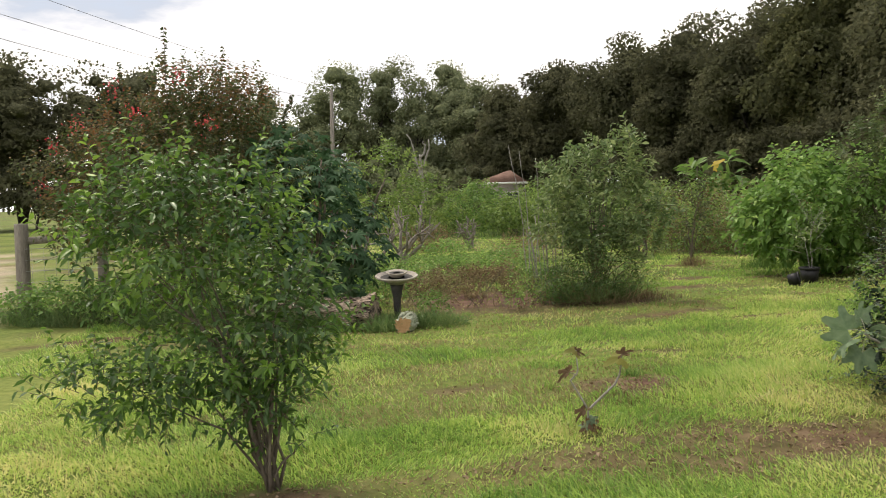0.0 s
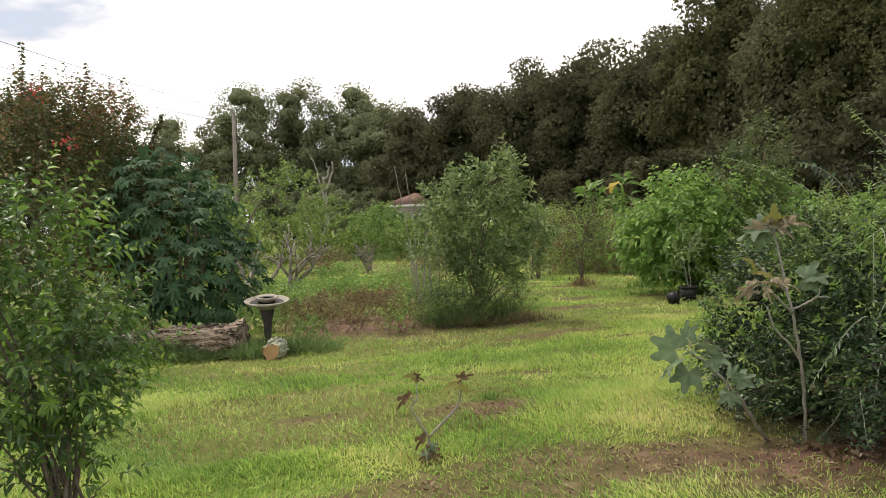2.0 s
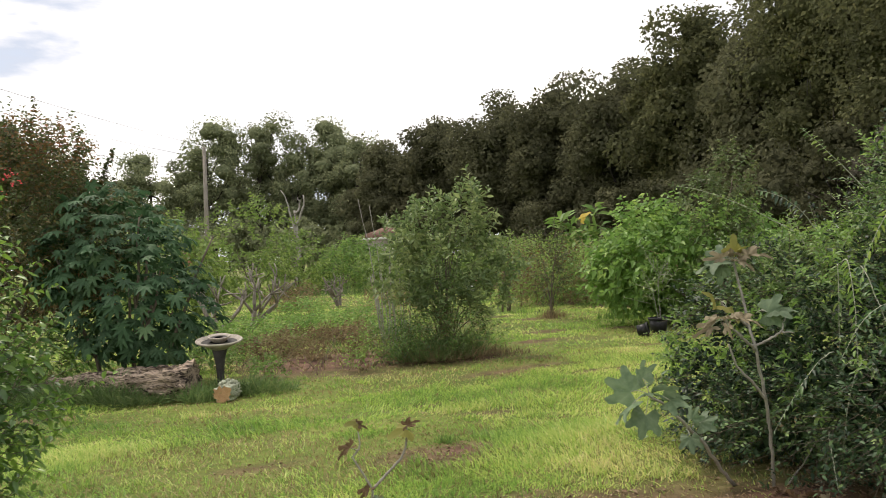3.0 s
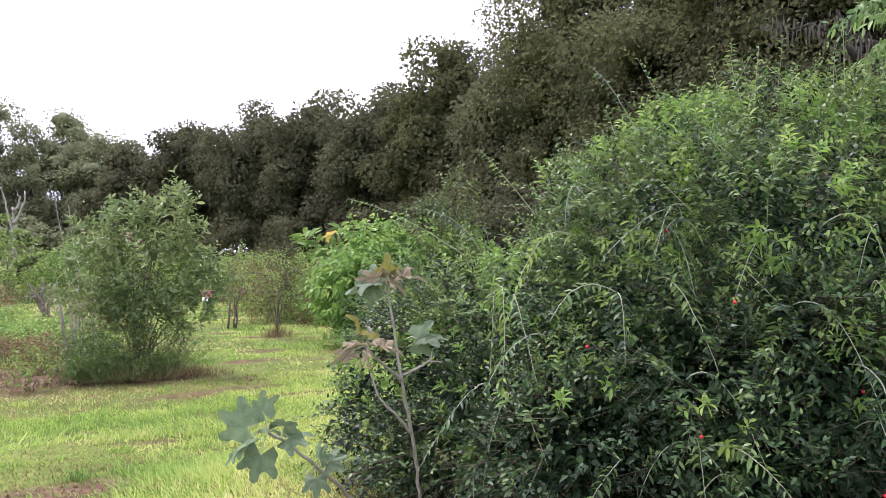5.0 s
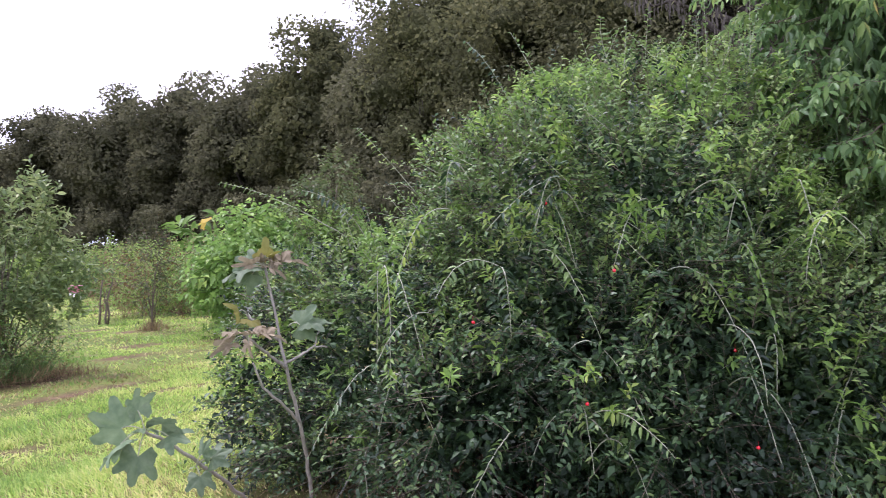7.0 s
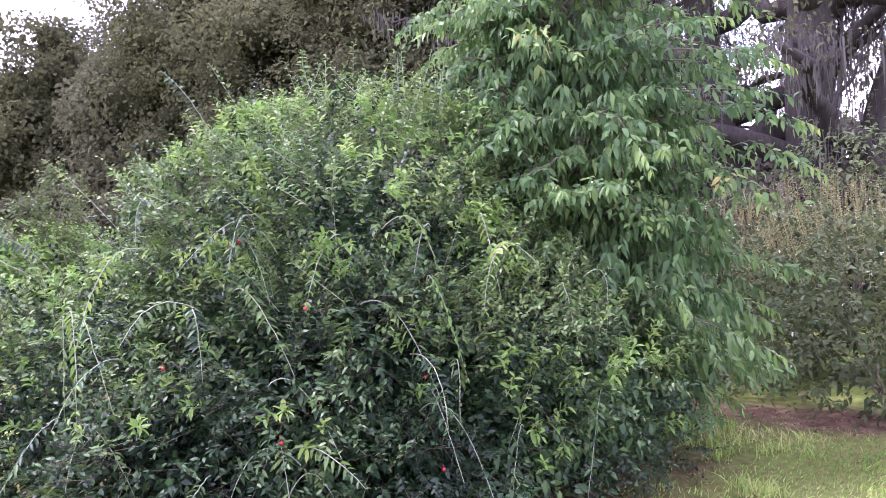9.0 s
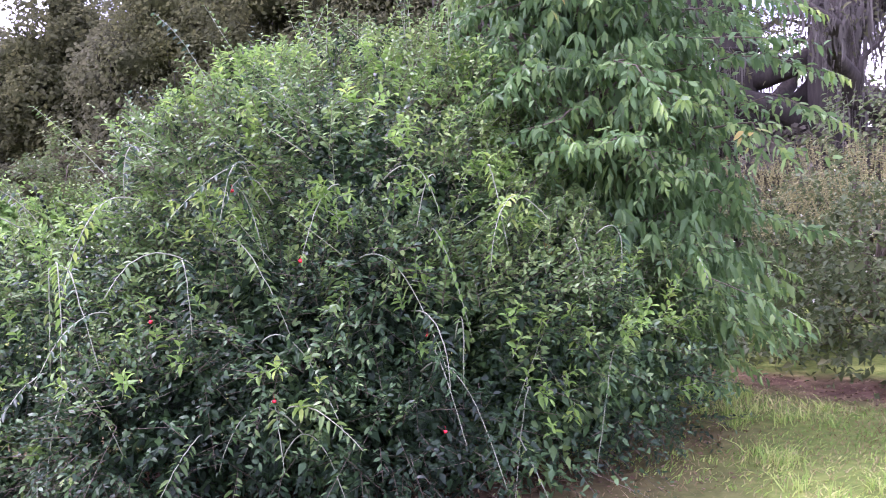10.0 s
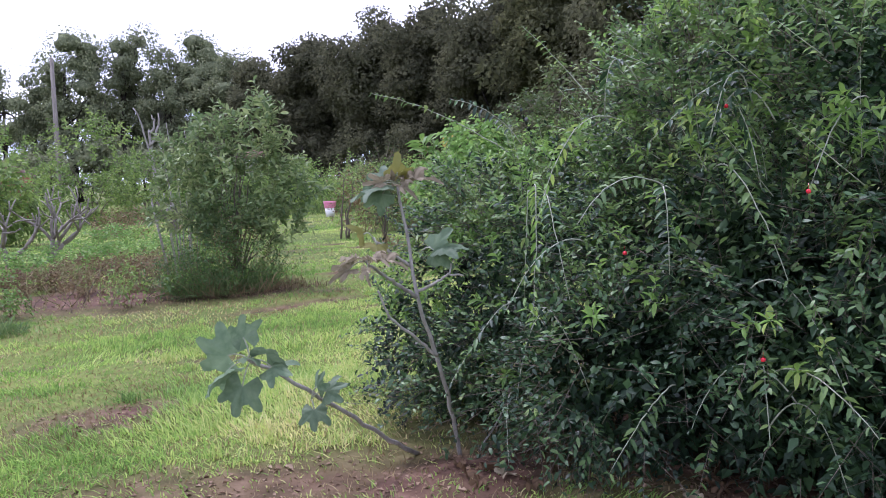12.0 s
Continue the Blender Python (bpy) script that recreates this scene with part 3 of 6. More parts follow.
def lobed_leaf(size, lobes, core, width, name, mat, cup=0.15, seed=0, round_=1.6):
    """A palmate leaf blade with its petiole at the origin: fingers round a core, the middle one along y."""
    rng = np.random.default_rng(seed)
    n = lobes * 9 + 1
    th = np.linspace(-2.5, 2.5, n)
    mid = np.linspace(-1.95, 1.95, lobes) + rng.normal(0, 0.05, lobes)
    reach = (0.5 + 0.5 * np.cos(mid * 0.62)) * rng.uniform(0.9, 1.08, lobes)
    r = size * np.maximum(core, (reach[:, None] * np.exp(-np.abs((th[None] - mid[:, None]) / width) ** round_)).max(0))
    x, y = r * np.sin(th), r * np.cos(th)
    q = r / size
    z = -cup * q ** 2 * size + rng.normal(0, 0.02 * size * (1 + 3 * cup), n)
    v = np.concatenate([[(0, 0, 0)], np.stack([x * 0.55, y * 0.55, z * 0.3 + 0.04 * size * np.sin(th * lobes)], -1), np.stack([x, y, z], -1)])
    f = []
    for i in range(1, n):
        f += [(0, i, i + 1), (i, n + i, n + i + 1), (i, n + i + 1, i + 1)]
    return Geo().add(v, np.array(f)[:, ::-1]).mesh(name, mat, True)


def leaf_frame(face, facing):
    """Axes of a leaf: the blade runs along face, its upper side turned towards facing."""
    y = Vector(face).normalized()
    x = y.cross(Vector(facing)).normalized()
    return Matrix((x, y, x.cross(y))).transposed()


def hang_leaf(mesh, parent, p, face, roll, scale=1.0, label="", name="leaf", facing=(0, 0, 1)):
    """Puts a shared leaf mesh under a plant."""
    ob = new(name, mesh)
    ob.parent = parent
    ob.matrix_basis = Matrix.Translation(Vector(p)) @ leaf_frame(face, facing).to_4x4() @ Matrix.Rotation(roll, 4, "Y") @ Matrix.Scale(scale, 4)
    return tagged(ob, label=label)


def value_noise(x, y, seed):
    """Smooth lattice noise in 0..1 on arrays."""
    tab = np.random.default_rng(seed).uniform(0, 1, (64, 64))
    i, j = np.floor(x).astype(int), np.floor(y).astype(int)
    fx, fy = x - i, y - j
    fx, fy = fx * fx * (3 - 2 * fx), fy * fy * (3 - 2 * fy)
    a, b = tab[i % 64, j % 64], tab[(i + 1) % 64, j % 64]
    c, d = tab[i % 64, (j + 1) % 64], tab[(i + 1) % 64, (j + 1) % 64]
    return (a * (1 - fx) + b * fx) * (1 - fy) + (c * (1 - fx) + d * fx) * fy


def blob(x, y, cx, cy, rx, ry, turn=0.0):
    c, s = math.cos(turn), math.sin(turn)
    u, v = ((x - cx) * c + (y - cy) * s) / rx, (-(x - cx) * s + (y - cy) * c) / ry
    return np.clip(1.35 - np.sqrt(u * u + v * v), 0, 1)


def wear(x, y):
    """Bare earth: under the hedge, along the near edge of the lawn, in the bed, and small patches."""
    n = 0.6 * value_noise(x * 1.7, y * 1.7, 5) + 0.4 * value_noise(x * 5, y * 5, 6)
    m = np.maximum.reduce([
        blob(x, y, 5.2, 5.0, 2.7, 1.9, -0.75), blob(x, y, 3.4, 5.2, 1.2, 0.8, 0.5), blob(x, y, 1.9, 5.35, 2.8, 0.75, 0.24) * 0.85,
        blob(x, y, -0.85, 4.55, 0.42, 0.25) * 0.9, blob(x, y, 0.75, 13.2, 2.0, 1.8) * 1.15, blob(x, y, 2.6, 12.9, 1.25, 0.9),
        blob(x, y, 9.2, 3.0, 0.7, 3.5) * 0.9, blob(x, y, 7.2, 3.7, 1.0, 0.9) * 0.7, blob(x, y, 9.5, 25, 4, 2)])
    streak = value_noise((x * 0.94 + y * 0.34) * 0.8, (-x * 0.34 + y * 0.94) * 2.6, 9)
    m = np.maximum(m, np.clip((streak - 0.58) * 3.0, 0, 0.8) * (y > 5) * np.clip(np.maximum(x + 1.2, y - 8.5), 0, 1))
    return np.clip(m * 1.5 - 0.75 * n - 0.12, 0, 1)


def sand(x, y):
    n = value_noise(x * 0.9, y * 0.9, 11)
    t = (x + 9.4) * 0.89 - (y - 17.9) * -0.46
    across = np.abs((x + 8.9) + 0.42 * (y - 15.2) * -0.0 + 0.5 * (y - 15.2))
    return np.clip(1.6 - across / 1.1 - 0.8 * n, 0, 1) * (x < -6.0) * (y < 30)


# ---- ground: one sheet to the horizon ----
def spaced(lo, hi, step, far, grow=1.25):
    a = list(np.arange(lo, hi + step / 2, step))
    s = step
    while a[-1] < far:
        s *= grow
        a.append(a[-1] + s)
    s = step
    while a[0] > -far:
        s *= grow
        a.insert(0, a[0] - s)
    return np.array(a)


gx, gy = spaced(-7, 11, 0.17, 2500), spaced(-2, 20, 0.17, 2500)
GX, GY = np.meshgrid(gx, gy, indexing="ij")
GZ = 0.03 * (value_noise(GX * 0.6, GY * 0.6, 21) - 0.5) + (0.025 * (value_noise(GX * 3, GY * 3, 22) - 0.5) + 0.045 * (value_noise((GX * 0.94 + GY * 0.34) * 0.5, (GY * 0.94 - GX * 0.34) * 2.4, 23) - 0.5)) * (np.hypot(GX, GY) < 40)
gi, gj = np.meshgrid(np.arange(len(gx) - 1), np.arange(len(gy) - 1), indexing="ij")
g0 = gi * len(gy) + gj
ground_geo = Geo().add(np.stack([GX, GY, GZ], -1), np.concatenate([
    np.stack([g0, g0 + len(gy), g0 + len(gy) + 1], -1).reshape(-1, 3), np.stack([g0, g0 + len(gy) + 1, g0 + 1], -1).reshape(-1, 3)]))
ground = new("ground", ground_geo.mesh("ground", M_GROUND, True))
for key, fn in (("wear", wear), ("sand", sand)):
    at = ground.data.attributes.new(key, "FLOAT", "POINT")
    at.data.foreach_set("value", fn(GX.ravel(), GY.ravel()).astype(np.float32))
tagged(ground, "mown lawn with worn brown earth patches", "ground", kind="structure")


def ground_z(x, y):
    return 0.03 * (value_noise(x * 0.6, y * 0.6, 21) - 0.5) + 0.025 * (value_noise(x * 3, y * 3, 22) - 0.5) + 0.045 * (value_noise((x * 0.94 + y * 0.34) * 0.5, (y * 0.94 - x * 0.34) * 2.4, 23) - 0.5)


# ---- grass ----
def dryness(x, y):
    """Streaks of straw left by the mower, and thin dry spots."""
    u, v = x * 0.94 + y * 0.34, -x * 0.34 + y * 0.94
    s = 0.55 * value_noise(u * 0.35, v * 1.5, 61) + 0.3 * value_noise(u * 1.1, v * 3.1, 62) + 0.15 * value_noise(x * 4, y * 4, 63)
    s = s + 0.12 * ((x > 5.5) & (y < 6)) - 0.14 * np.clip(-0.3 - x, 0, 1) * (y < 9)
    return np.clip((s - 0.43) * 5.0, 0, 1)


def blades(x, y, h, w, rng, lean=0.5, comb=0.0):
    n = len(x)
    a = rng.uniform(0, 6.28, n)
    s = np.stack([np.cos(a), np.sin(a), 0 * a], -1) * w[:, None]
    b = rng.uniform(0, 6.28, n)
    if comb:
        b = b * (1 - comb) + comb * 9.0 * value_noise(x * 0.8, y * 1.2, 64)
    ln = np.abs(rng.normal(0, lean, n)) * h
    o = np.stack([np.cos(b) * ln, np.sin(b) * ln, 0 * b], -1)
    p = np.stack([x, y, ground_z(x, y) - 0.005], -1)
    up = np.array([0, 0, 1.0]) * h[:, None]
    v = np.stack([p - s * 0.5, p + s * 0.5, p + up * 0.55 + o * 0.35 - s * 0.4, p + up * 0.55 + o * 0.35 + s * 0.4, p + up * 0.95 + o], 1)
    f = np.array([(0, 1, 3), (0, 3, 2), (2, 3, 4)])[None] + (np.arange(n) * 5)[:, None, None]
    return v.reshape(-1, 3), f.reshape(-1, 3)


def lawn(name, x0, x1, y0, y1, density, h, w, mat, seed, dry=False, label=""):
    rng = np.random.default_rng(seed)
    n = int((x1 - x0) * (y1 - y0) * density)
    x, y = rng.uniform(x0, x1, n), rng.uniform(y0, y1, n)
    wr = wear(x, y)
    patch = value_noise(x * 1.3, y * 1.3, 31)
    dr = dryness(x, y)
    keep = rng.uniform(0, 1, n) < ((0.08 + 0.8 * dr * (1 - 0.75 * np.clip(wr * 2, 0, 1)) + 0.12 * np.clip(wr * 2, 0, 1)) if dry else (1 - 0.85 * dr) * (1 - np.clip(wr * 1.25, 0, 0.82)))
    keep &= sand(x, y) < 0.3
    x, y, patch, wr, dr = x[keep], y[keep], patch[keep], wr[keep], dr[keep]
    hh = h * rng.uniform(0.5, 1.2, len(x)) * (0.6 + 0.8 * patch) * (1 - 0.4 * wr) * (1 - 0.3 * dr)
    ob = new(name, Geo().add(*blades(x, y, hh, w * rng.uniform(0.7, 1.3, len(x)), rng, 1.7 if dry else 1.15, 0.0 if dry else 0.5)).mesh(name, mat))
    return tagged(ob, label, "grass", kind="stuff")


lawn("grass", -3.4, 4.2, 4.1, 8.0, 3300, 0.062, 0.0085, M_GRASS, 41, label="lush green mown lawn grass")
lawn("grass", -4.6, 6.2, 8.0, 13.0, 1250, 0.06, 0.011, M_GRASS, 42, label="lush green mown lawn grass")
lawn("grass", -7.0, 10.0, 13.0, 26.0, 280, 0.06, 0.020, M_GRASS, 43, label="short green mown lawn grass")
lawn("grass", -8.0, 9.0, 26.0, 40.0, 70, 0.08, 0.04, M_GRASS, 51, label="short green mown lawn grass")
lawn("grass", 6.3, 9.2, 0.8, 5.0, 2300, 0.065, 0.009, M_GRASS, 44, label="short green mown lawn grass")


def clumped(name, x0, x1, y0, y1, density, each, h, w, mat, seed, label):
    """Taller tussocks that stand out of the mown grass."""
    rng = np.random.default_rng(seed)
    n = int((x1 - x0) * (y1 - y0) * density)
    cx, cy = rng.uniform(x0, x1, n), rng.uniform(y0, y1, n)
    ok = (wear(cx, cy) < 0.45) & (sand(cx, cy) < 0.2) & (value_noise(cx * 0.9, cy * 1.6, 33) > 0.38)
    cx, cy = np.repeat(cx[ok], each), np.repeat(cy[ok], each)
    x, y = cx + rng.normal(0, 0.05, len(cx)), cy + rng.normal(0, 0.04, len(cx))
    ob = new(name, Geo().add(*blades(x, y, h * rng.uniform(0.5, 1.25, len(x)), w * rng.uniform(0.6, 1.3, len(x)), rng, 0.8)).mesh(name, mat))
    return tagged(ob, label, "grass", kind="stuff")


clumped("grass_tussock", -3.5, 5.0, 4.0, 9.0, 9, 42, 0.085, 0.008, M_GRASS, 47, "taller tussocks of light green grass")
clumped("grass_tussock", -5.0, 6.5, 9.0, 16.0, 5, 30, 0.075, 0.008, M_GRASS, 48, "taller tussocks of light green grass")
clumped("grass_tussock", 6.3, 9.2, 0.8, 5.0, 9, 36, 0.11, 0.008, M_GRASS, 49, "taller tussocks of light green grass")
lawn("straw", -4.0, 6.5, 8.0, 13.0, 620, 0.05, 0.010, M_THATCH, 50, True, "dry straw lying in the lawn")
lawn("straw", -4.0, 8.5, 13.0, 20.0, 160, 0.06, 0.014, M_THATCH, 54, True, "dry straw lying in the lawn")
lawn("dry_clippings", -3.2, 5.6, 3.9, 8.0, 1300, 0.06, 0.0065, M_THATCH, 45, True, "dry brown grass clippings on bare earth")
lawn("dry_clippings", 4.0, 9.3, 0.8, 6.0, 900, 0.06, 0.006, M_THATCH, 46, True, "dry brown grass clippings on bare earth")


def litter(x0, x1, y0, y1, density, seed):
    """Fallen leaves and bark bits on the bare earth."""
    rng = np.random.default_rng(seed)
    n = int((x1 - x0) * (y1 - y0) * density)
    x, y = rng.uniform(x0, x1, n), rng.uniform(y0, y1, n)
    ok = wear(x, y) > 0.25 + 0.3 * rng.uniform(0, 1, n)
    x, y = x[ok], y[ok]
    p = np.stack([x, y, ground_z(x, y) + 0.004], -1)
    d = rng.normal(0, 1, p.shape) * np.array([1, 1, 0.12])
    s = rng.uniform(0.012, 0.045, len(p))
    ob = new("leaf_litter", Geo().add(*leaf_cloud(p, d, s, s * 0.6, rng, "plain", 0.1, 0.3, 0.4)).mesh("leaf_litter", M_LITTER))
    return tagged(ob, "fallen brown leaves on bare earth", "leaf litter", kind="stuff")


litter(-3, 6.5, 3.8, 8.0, 260, 52)
litter(4, 9.5, 0.8, 6.0, 260, 53)


def tuft(name, place, r, h, n, mat, seed, label, lean=0.55, w=0.012, ry=None, category="grass"):
    rng = np.random.default_rng(seed)
    a, q = rng.uniform(0, 6.28, n), rng.uniform(0, 1, n) ** 0.6
    x, y = np.cos(a) * q * r, np.sin(a) * q * (ry or r)
    bump = value_noise(x * 4 + seed, y * 4, seed % 50)
    hh = h * rng.uniform(0.3, 1.15, n) * (1.1 - 0.5 * q) * (0.5 + 0.9 * bump)
    v, f = blades(x, y, hh, w * rng.uniform(0.5, 1.4, n), rng, lean * rng.uniform(0.4, 2.0, n))
    ob = new(name, Geo().add(v, f).mesh(name, mat))
    ob.location = place
    return tagged(ob, label, category, kind="stuff")


def grass_clump(place, rx, ry, length, n, mat, seed, label, width=0.0075):
    """Long arching grass leaves that spring from an oval patch."""
    rng = np.random.default_rng(seed)
    a, q = rng.uniform(0, 6.28, n), rng.uniform(0, 1, n) ** 0.6
    p = np.stack([np.cos(a) * q * rx, np.sin(a) * q * ry, 0 * a], -1)
    d = np.stack([np.cos(a) * q, np.sin(a) * q, 0 * a], -1) * 0.35 + rng.normal(0, 0.42, (n, 3)) + np.array([0, 0, 1.2])
    bump = 0.55 + 0.8 * value_noise(p[:, 0] * 4 + seed, p[:, 1] * 4, seed % 60)
    ln = length * rng.uniform(0.35, 1.2, n) * bump
    ob = new("tall_grass", Geo().add(*leaf_cloud(p, d, ln, width * rng.uniform(0.6, 1.5, n), rng, "slim", 0.35, 0.1, 0.9)).mesh("tall_grass", mat))
    ob.location = place
    return tagged(ob, label, "grass", kind="stuff")


# ---- the tall fruiting hedge ----
HX, HY = 5.45, 5.25
hr = np.random.default_rng(7)
hedge = thing("hedge", (HX, HY, 0), "large dense dark green cherry hedge with red fruit", "hedge")
hedge_core = [(0.2, 0.05, 1.40, 1.34, 1.40, 1.30), (-0.98, 0.92, 0.80, 0.95, 0.95, 0.74), (0.72, -0.88, 0.90, 0.92, 0.85, 0.88), (-0.35, -0.35, 0.8, 1.08, 1.08, 0.93), (-0.5, 0.5, 0.95, 0.9, 0.9, 0.85),
              (0.3, -0.9, 0.75, 1.02, 0.97, 0.8), (0.85, 0.2, 1.5, 1.2, 1.2, 1.36), (-1.55, 1.25, 0.62, 0.62, 0.62, 0.62), (-0.75, 0.05, 0.5, 0.8, 0.75, 0.55), (-0.2, -0.75, 0.5, 0.85, 0.8, 0.55), (0.75, -1.45, 0.7, 0.75, 0.7, 0.62), (-1.15, -0.1, 0.36, 0.55, 0.5, 0.38), (-0.6, -0.8, 0.36, 0.6, 0.55, 0.4), (0.1, -1.35, 0.4, 0.7, 0.55, 0.42),
              (-1.80, 1.25, 0.45, 0.46, 0.46, 0.42), (-1.45, 0.75, 0.45, 0.42, 0.40, 0.36), (1.2, -1.5, 0.5, 0.6, 0.55, 0.42)]
hedge_lobes = sub_lobes(hedge_core, 64, hr, (0.2, 0.46), 0.2)


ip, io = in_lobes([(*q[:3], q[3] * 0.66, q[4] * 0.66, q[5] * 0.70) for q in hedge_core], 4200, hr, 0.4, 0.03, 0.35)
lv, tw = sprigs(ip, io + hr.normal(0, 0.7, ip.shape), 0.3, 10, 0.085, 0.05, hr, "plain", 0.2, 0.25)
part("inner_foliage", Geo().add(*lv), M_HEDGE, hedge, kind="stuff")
hp, ho = in_lobes(hedge_lobes, 12500, hr, 0.72, 0.04, 0.72)
keep = (hr.uniform(0, 1, len(hp)) < np.clip(0.14 + 1.0 * (hp[:, 2] - 0.12) + 0.25 * np.clip(hp[:, 1] - hp[:, 0] - 0.8, 0, 1.6), 0.14, 1)) & (tufted(hp, 0.5, -0.3) | (hr.uniform(0, 1, len(hp)) < 0.14))
hp, ho = hp[keep], ho[keep]
rise = np.clip((hp[:, 2] - 0.7) * 0.7, 0.0, 0.8)
hd = ho * 0.9 + np.stack([0 * rise, 0 * rise, rise], -1) + hr.normal(0, 0.45, hp.shape)
# Paler leaves likelier with height and at both ends: young growth plus painted skylight.
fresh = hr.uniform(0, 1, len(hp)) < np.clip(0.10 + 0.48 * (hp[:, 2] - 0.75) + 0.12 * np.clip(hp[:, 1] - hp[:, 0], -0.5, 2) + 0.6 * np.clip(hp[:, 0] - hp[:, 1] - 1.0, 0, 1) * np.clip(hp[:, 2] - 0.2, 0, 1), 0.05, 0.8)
limbs = Geo()
for pick, mat_, lb in ((~fresh, M_HEDGE, ""), (fresh, M_HEDGE_MID, "fresh and skylit mid-green leaves")):
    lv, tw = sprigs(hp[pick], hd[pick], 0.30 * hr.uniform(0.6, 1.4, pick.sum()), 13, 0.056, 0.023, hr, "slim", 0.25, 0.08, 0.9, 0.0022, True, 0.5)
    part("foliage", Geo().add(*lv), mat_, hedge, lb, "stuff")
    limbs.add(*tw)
part("branchwork", limbs, M_BARK, hedge, kind="stuff")
# Young tips gather high and at the ends, partly to brighten lit areas.
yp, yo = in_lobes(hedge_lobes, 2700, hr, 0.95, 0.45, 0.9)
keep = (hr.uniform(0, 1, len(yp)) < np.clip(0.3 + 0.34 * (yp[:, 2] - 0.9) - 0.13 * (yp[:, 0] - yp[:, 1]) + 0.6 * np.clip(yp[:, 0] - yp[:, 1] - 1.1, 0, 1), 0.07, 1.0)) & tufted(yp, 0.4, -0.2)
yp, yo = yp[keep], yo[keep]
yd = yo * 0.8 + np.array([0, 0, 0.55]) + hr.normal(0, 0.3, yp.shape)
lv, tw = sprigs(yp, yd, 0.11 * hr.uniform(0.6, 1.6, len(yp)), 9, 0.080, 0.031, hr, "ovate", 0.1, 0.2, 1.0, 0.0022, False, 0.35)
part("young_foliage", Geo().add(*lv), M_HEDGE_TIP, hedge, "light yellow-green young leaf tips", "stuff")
part("young_branchwork", Geo().add(*tw), M_SHOOT, hedge, kind="stuff")
sp, so = in_lobes(hedge_lobes, 230, hr, 0.85, 1.35, 0.85)
lv, tw = sprigs(sp, so * np.array([0.8, 0.8, 0.5]) + np.array([0, 0, 0.8]) + hr.normal(0, 0.3, sp.shape), 0.44 * hr.uniform(0.4, 1.3, len(sp)), 15, 0.062, 0.025, hr, "ovate", 0.2, 0.2, 1.0, 0.003, True, 0.35)
part("shoot_foliage", Geo().add(*lv), M_HEDGE_MID, hedge, "fresh green leaves of long new shoots", "stuff")
part("shoot_branchwork", Geo().add(*tw), M_SHOOT, hedge, kind="stuff")
for i in range(12):
    a = hr.uniform(0, 6.28)
    q = np.array([hr.normal(0.2, 0.5), hr.normal(0.1, 0.5), hr.uniform(0.9, 2.0)])
    pts = curve_points((math.cos(a) * 0.35, math.sin(a) * 0.35, -0.05), q, (0, 0, 0.15), 8, 0.04, hr)
    part("stem", Geo().add(*tube(pts, np.linspace(0.035, 0.012, 8), 6)), M_BARK, hedge, smooth=True)


def arching_shoot(a, b, rise, seed, r=0.0038, young=False):
    """A long thin pale shoot that arches over and hangs, with leaf pairs along it."""
    rng = np.random.default_rng(seed)
    pts = curve_points(a, b, (rng.normal(0, 0.03), rng.normal(0, 0.03), rise), 14, 0.0015, rng)
    ob = part("shoot", Geo().add(*tube(pts, np.linspace(r, r * 0.5, 14), 5)), M_SHOOT, hedge, "pale grey-green arching shoot", smooth=True)
    n = max(8, int(np.linalg.norm(np.diff(pts, axis=0), axis=1).sum() / 0.05))
    s = np.linspace(0.3, 1, n)
    q = np.stack([np.interp(s, np.linspace(0, 1, 14), pts[:, k]) for k in range(3)], -1)
    t = unit(np.gradient(q, axis=0))
    side = unit(np.cross(t, np.array([0, 0, 1.0]) + rng.normal(0, 0.3, 3)))
    dd = np.concatenate([side + 0.45 * t, -side + 0.45 * t]) + rng.normal(0, 0.18, (2 * n, 3))
    ln = rng.uniform(0.045, 0.068, 2 * n) * np.tile(np.interp(s, [0.3, 0.7, 1], [0.9, 1.0, 0.6]), 2)
    lv = leaf_cloud(np.concatenate([q, q]), dd, ln, ln * 0.42, rng, "ovate", 0.35)
    part("shoot_foliage", Geo().add(*lv), M_HEDGE_TIP if young else M_HEDGE if seed % 2 else M_HEDGE_MID, ob, kind="stuff")


FRONT = np.array([-0.69, -0.72, 0.0])
ALONG = np.array([0.72, -0.69, 0.0])
for i in range(40):
    u = hr.uniform(-1.3, 2.1)
    z = hr.uniform(0.35, 1.5) if i % 3 else hr.uniform(1.3, 2.1)
    dep = 1.42 - 0.16 * u * u - 0.45 * max(0, z - 1.2)
    a = ALONG * u + FRONT * (dep - 0.02) + np.array([0, 0, z])
    b = a + ALONG * np.clip(hr.normal(0.0, 0.28), -0.4, 0.4) + FRONT * hr.uniform(0.1, 0.36) - np.array([0, 0, min(hr.uniform(0.1, 0.6), z - 0.12)])
    arching_shoot(a, b, hr.uniform(0.1, 0.26), 100 + i, young=i % 6 == 0)
for k, (a, b) in enumerate([((3.95, 6.0, 1.62), (3.2, 6.2, 1.98)), ((4.0, 5.8, 1.6), (3.55, 5.75, 1.9)), ((4.5, 6.0, 1.9), (4.1, 6.1, 2.35)), ((4.9, 5.4, 2.4), (4.6, 5.5, 2.85)), ((5.6, 5.2, 2.6), (5.4, 5.1, 3.0)), ((6.2, 5.0, 2.6), (6.1, 4.9, 3.05))]):
    arching_shoot(np.array(a) - (HX, HY, 0), np.array(b) - (HX, HY, 0), 0.06, 190 + k, 0.0035)
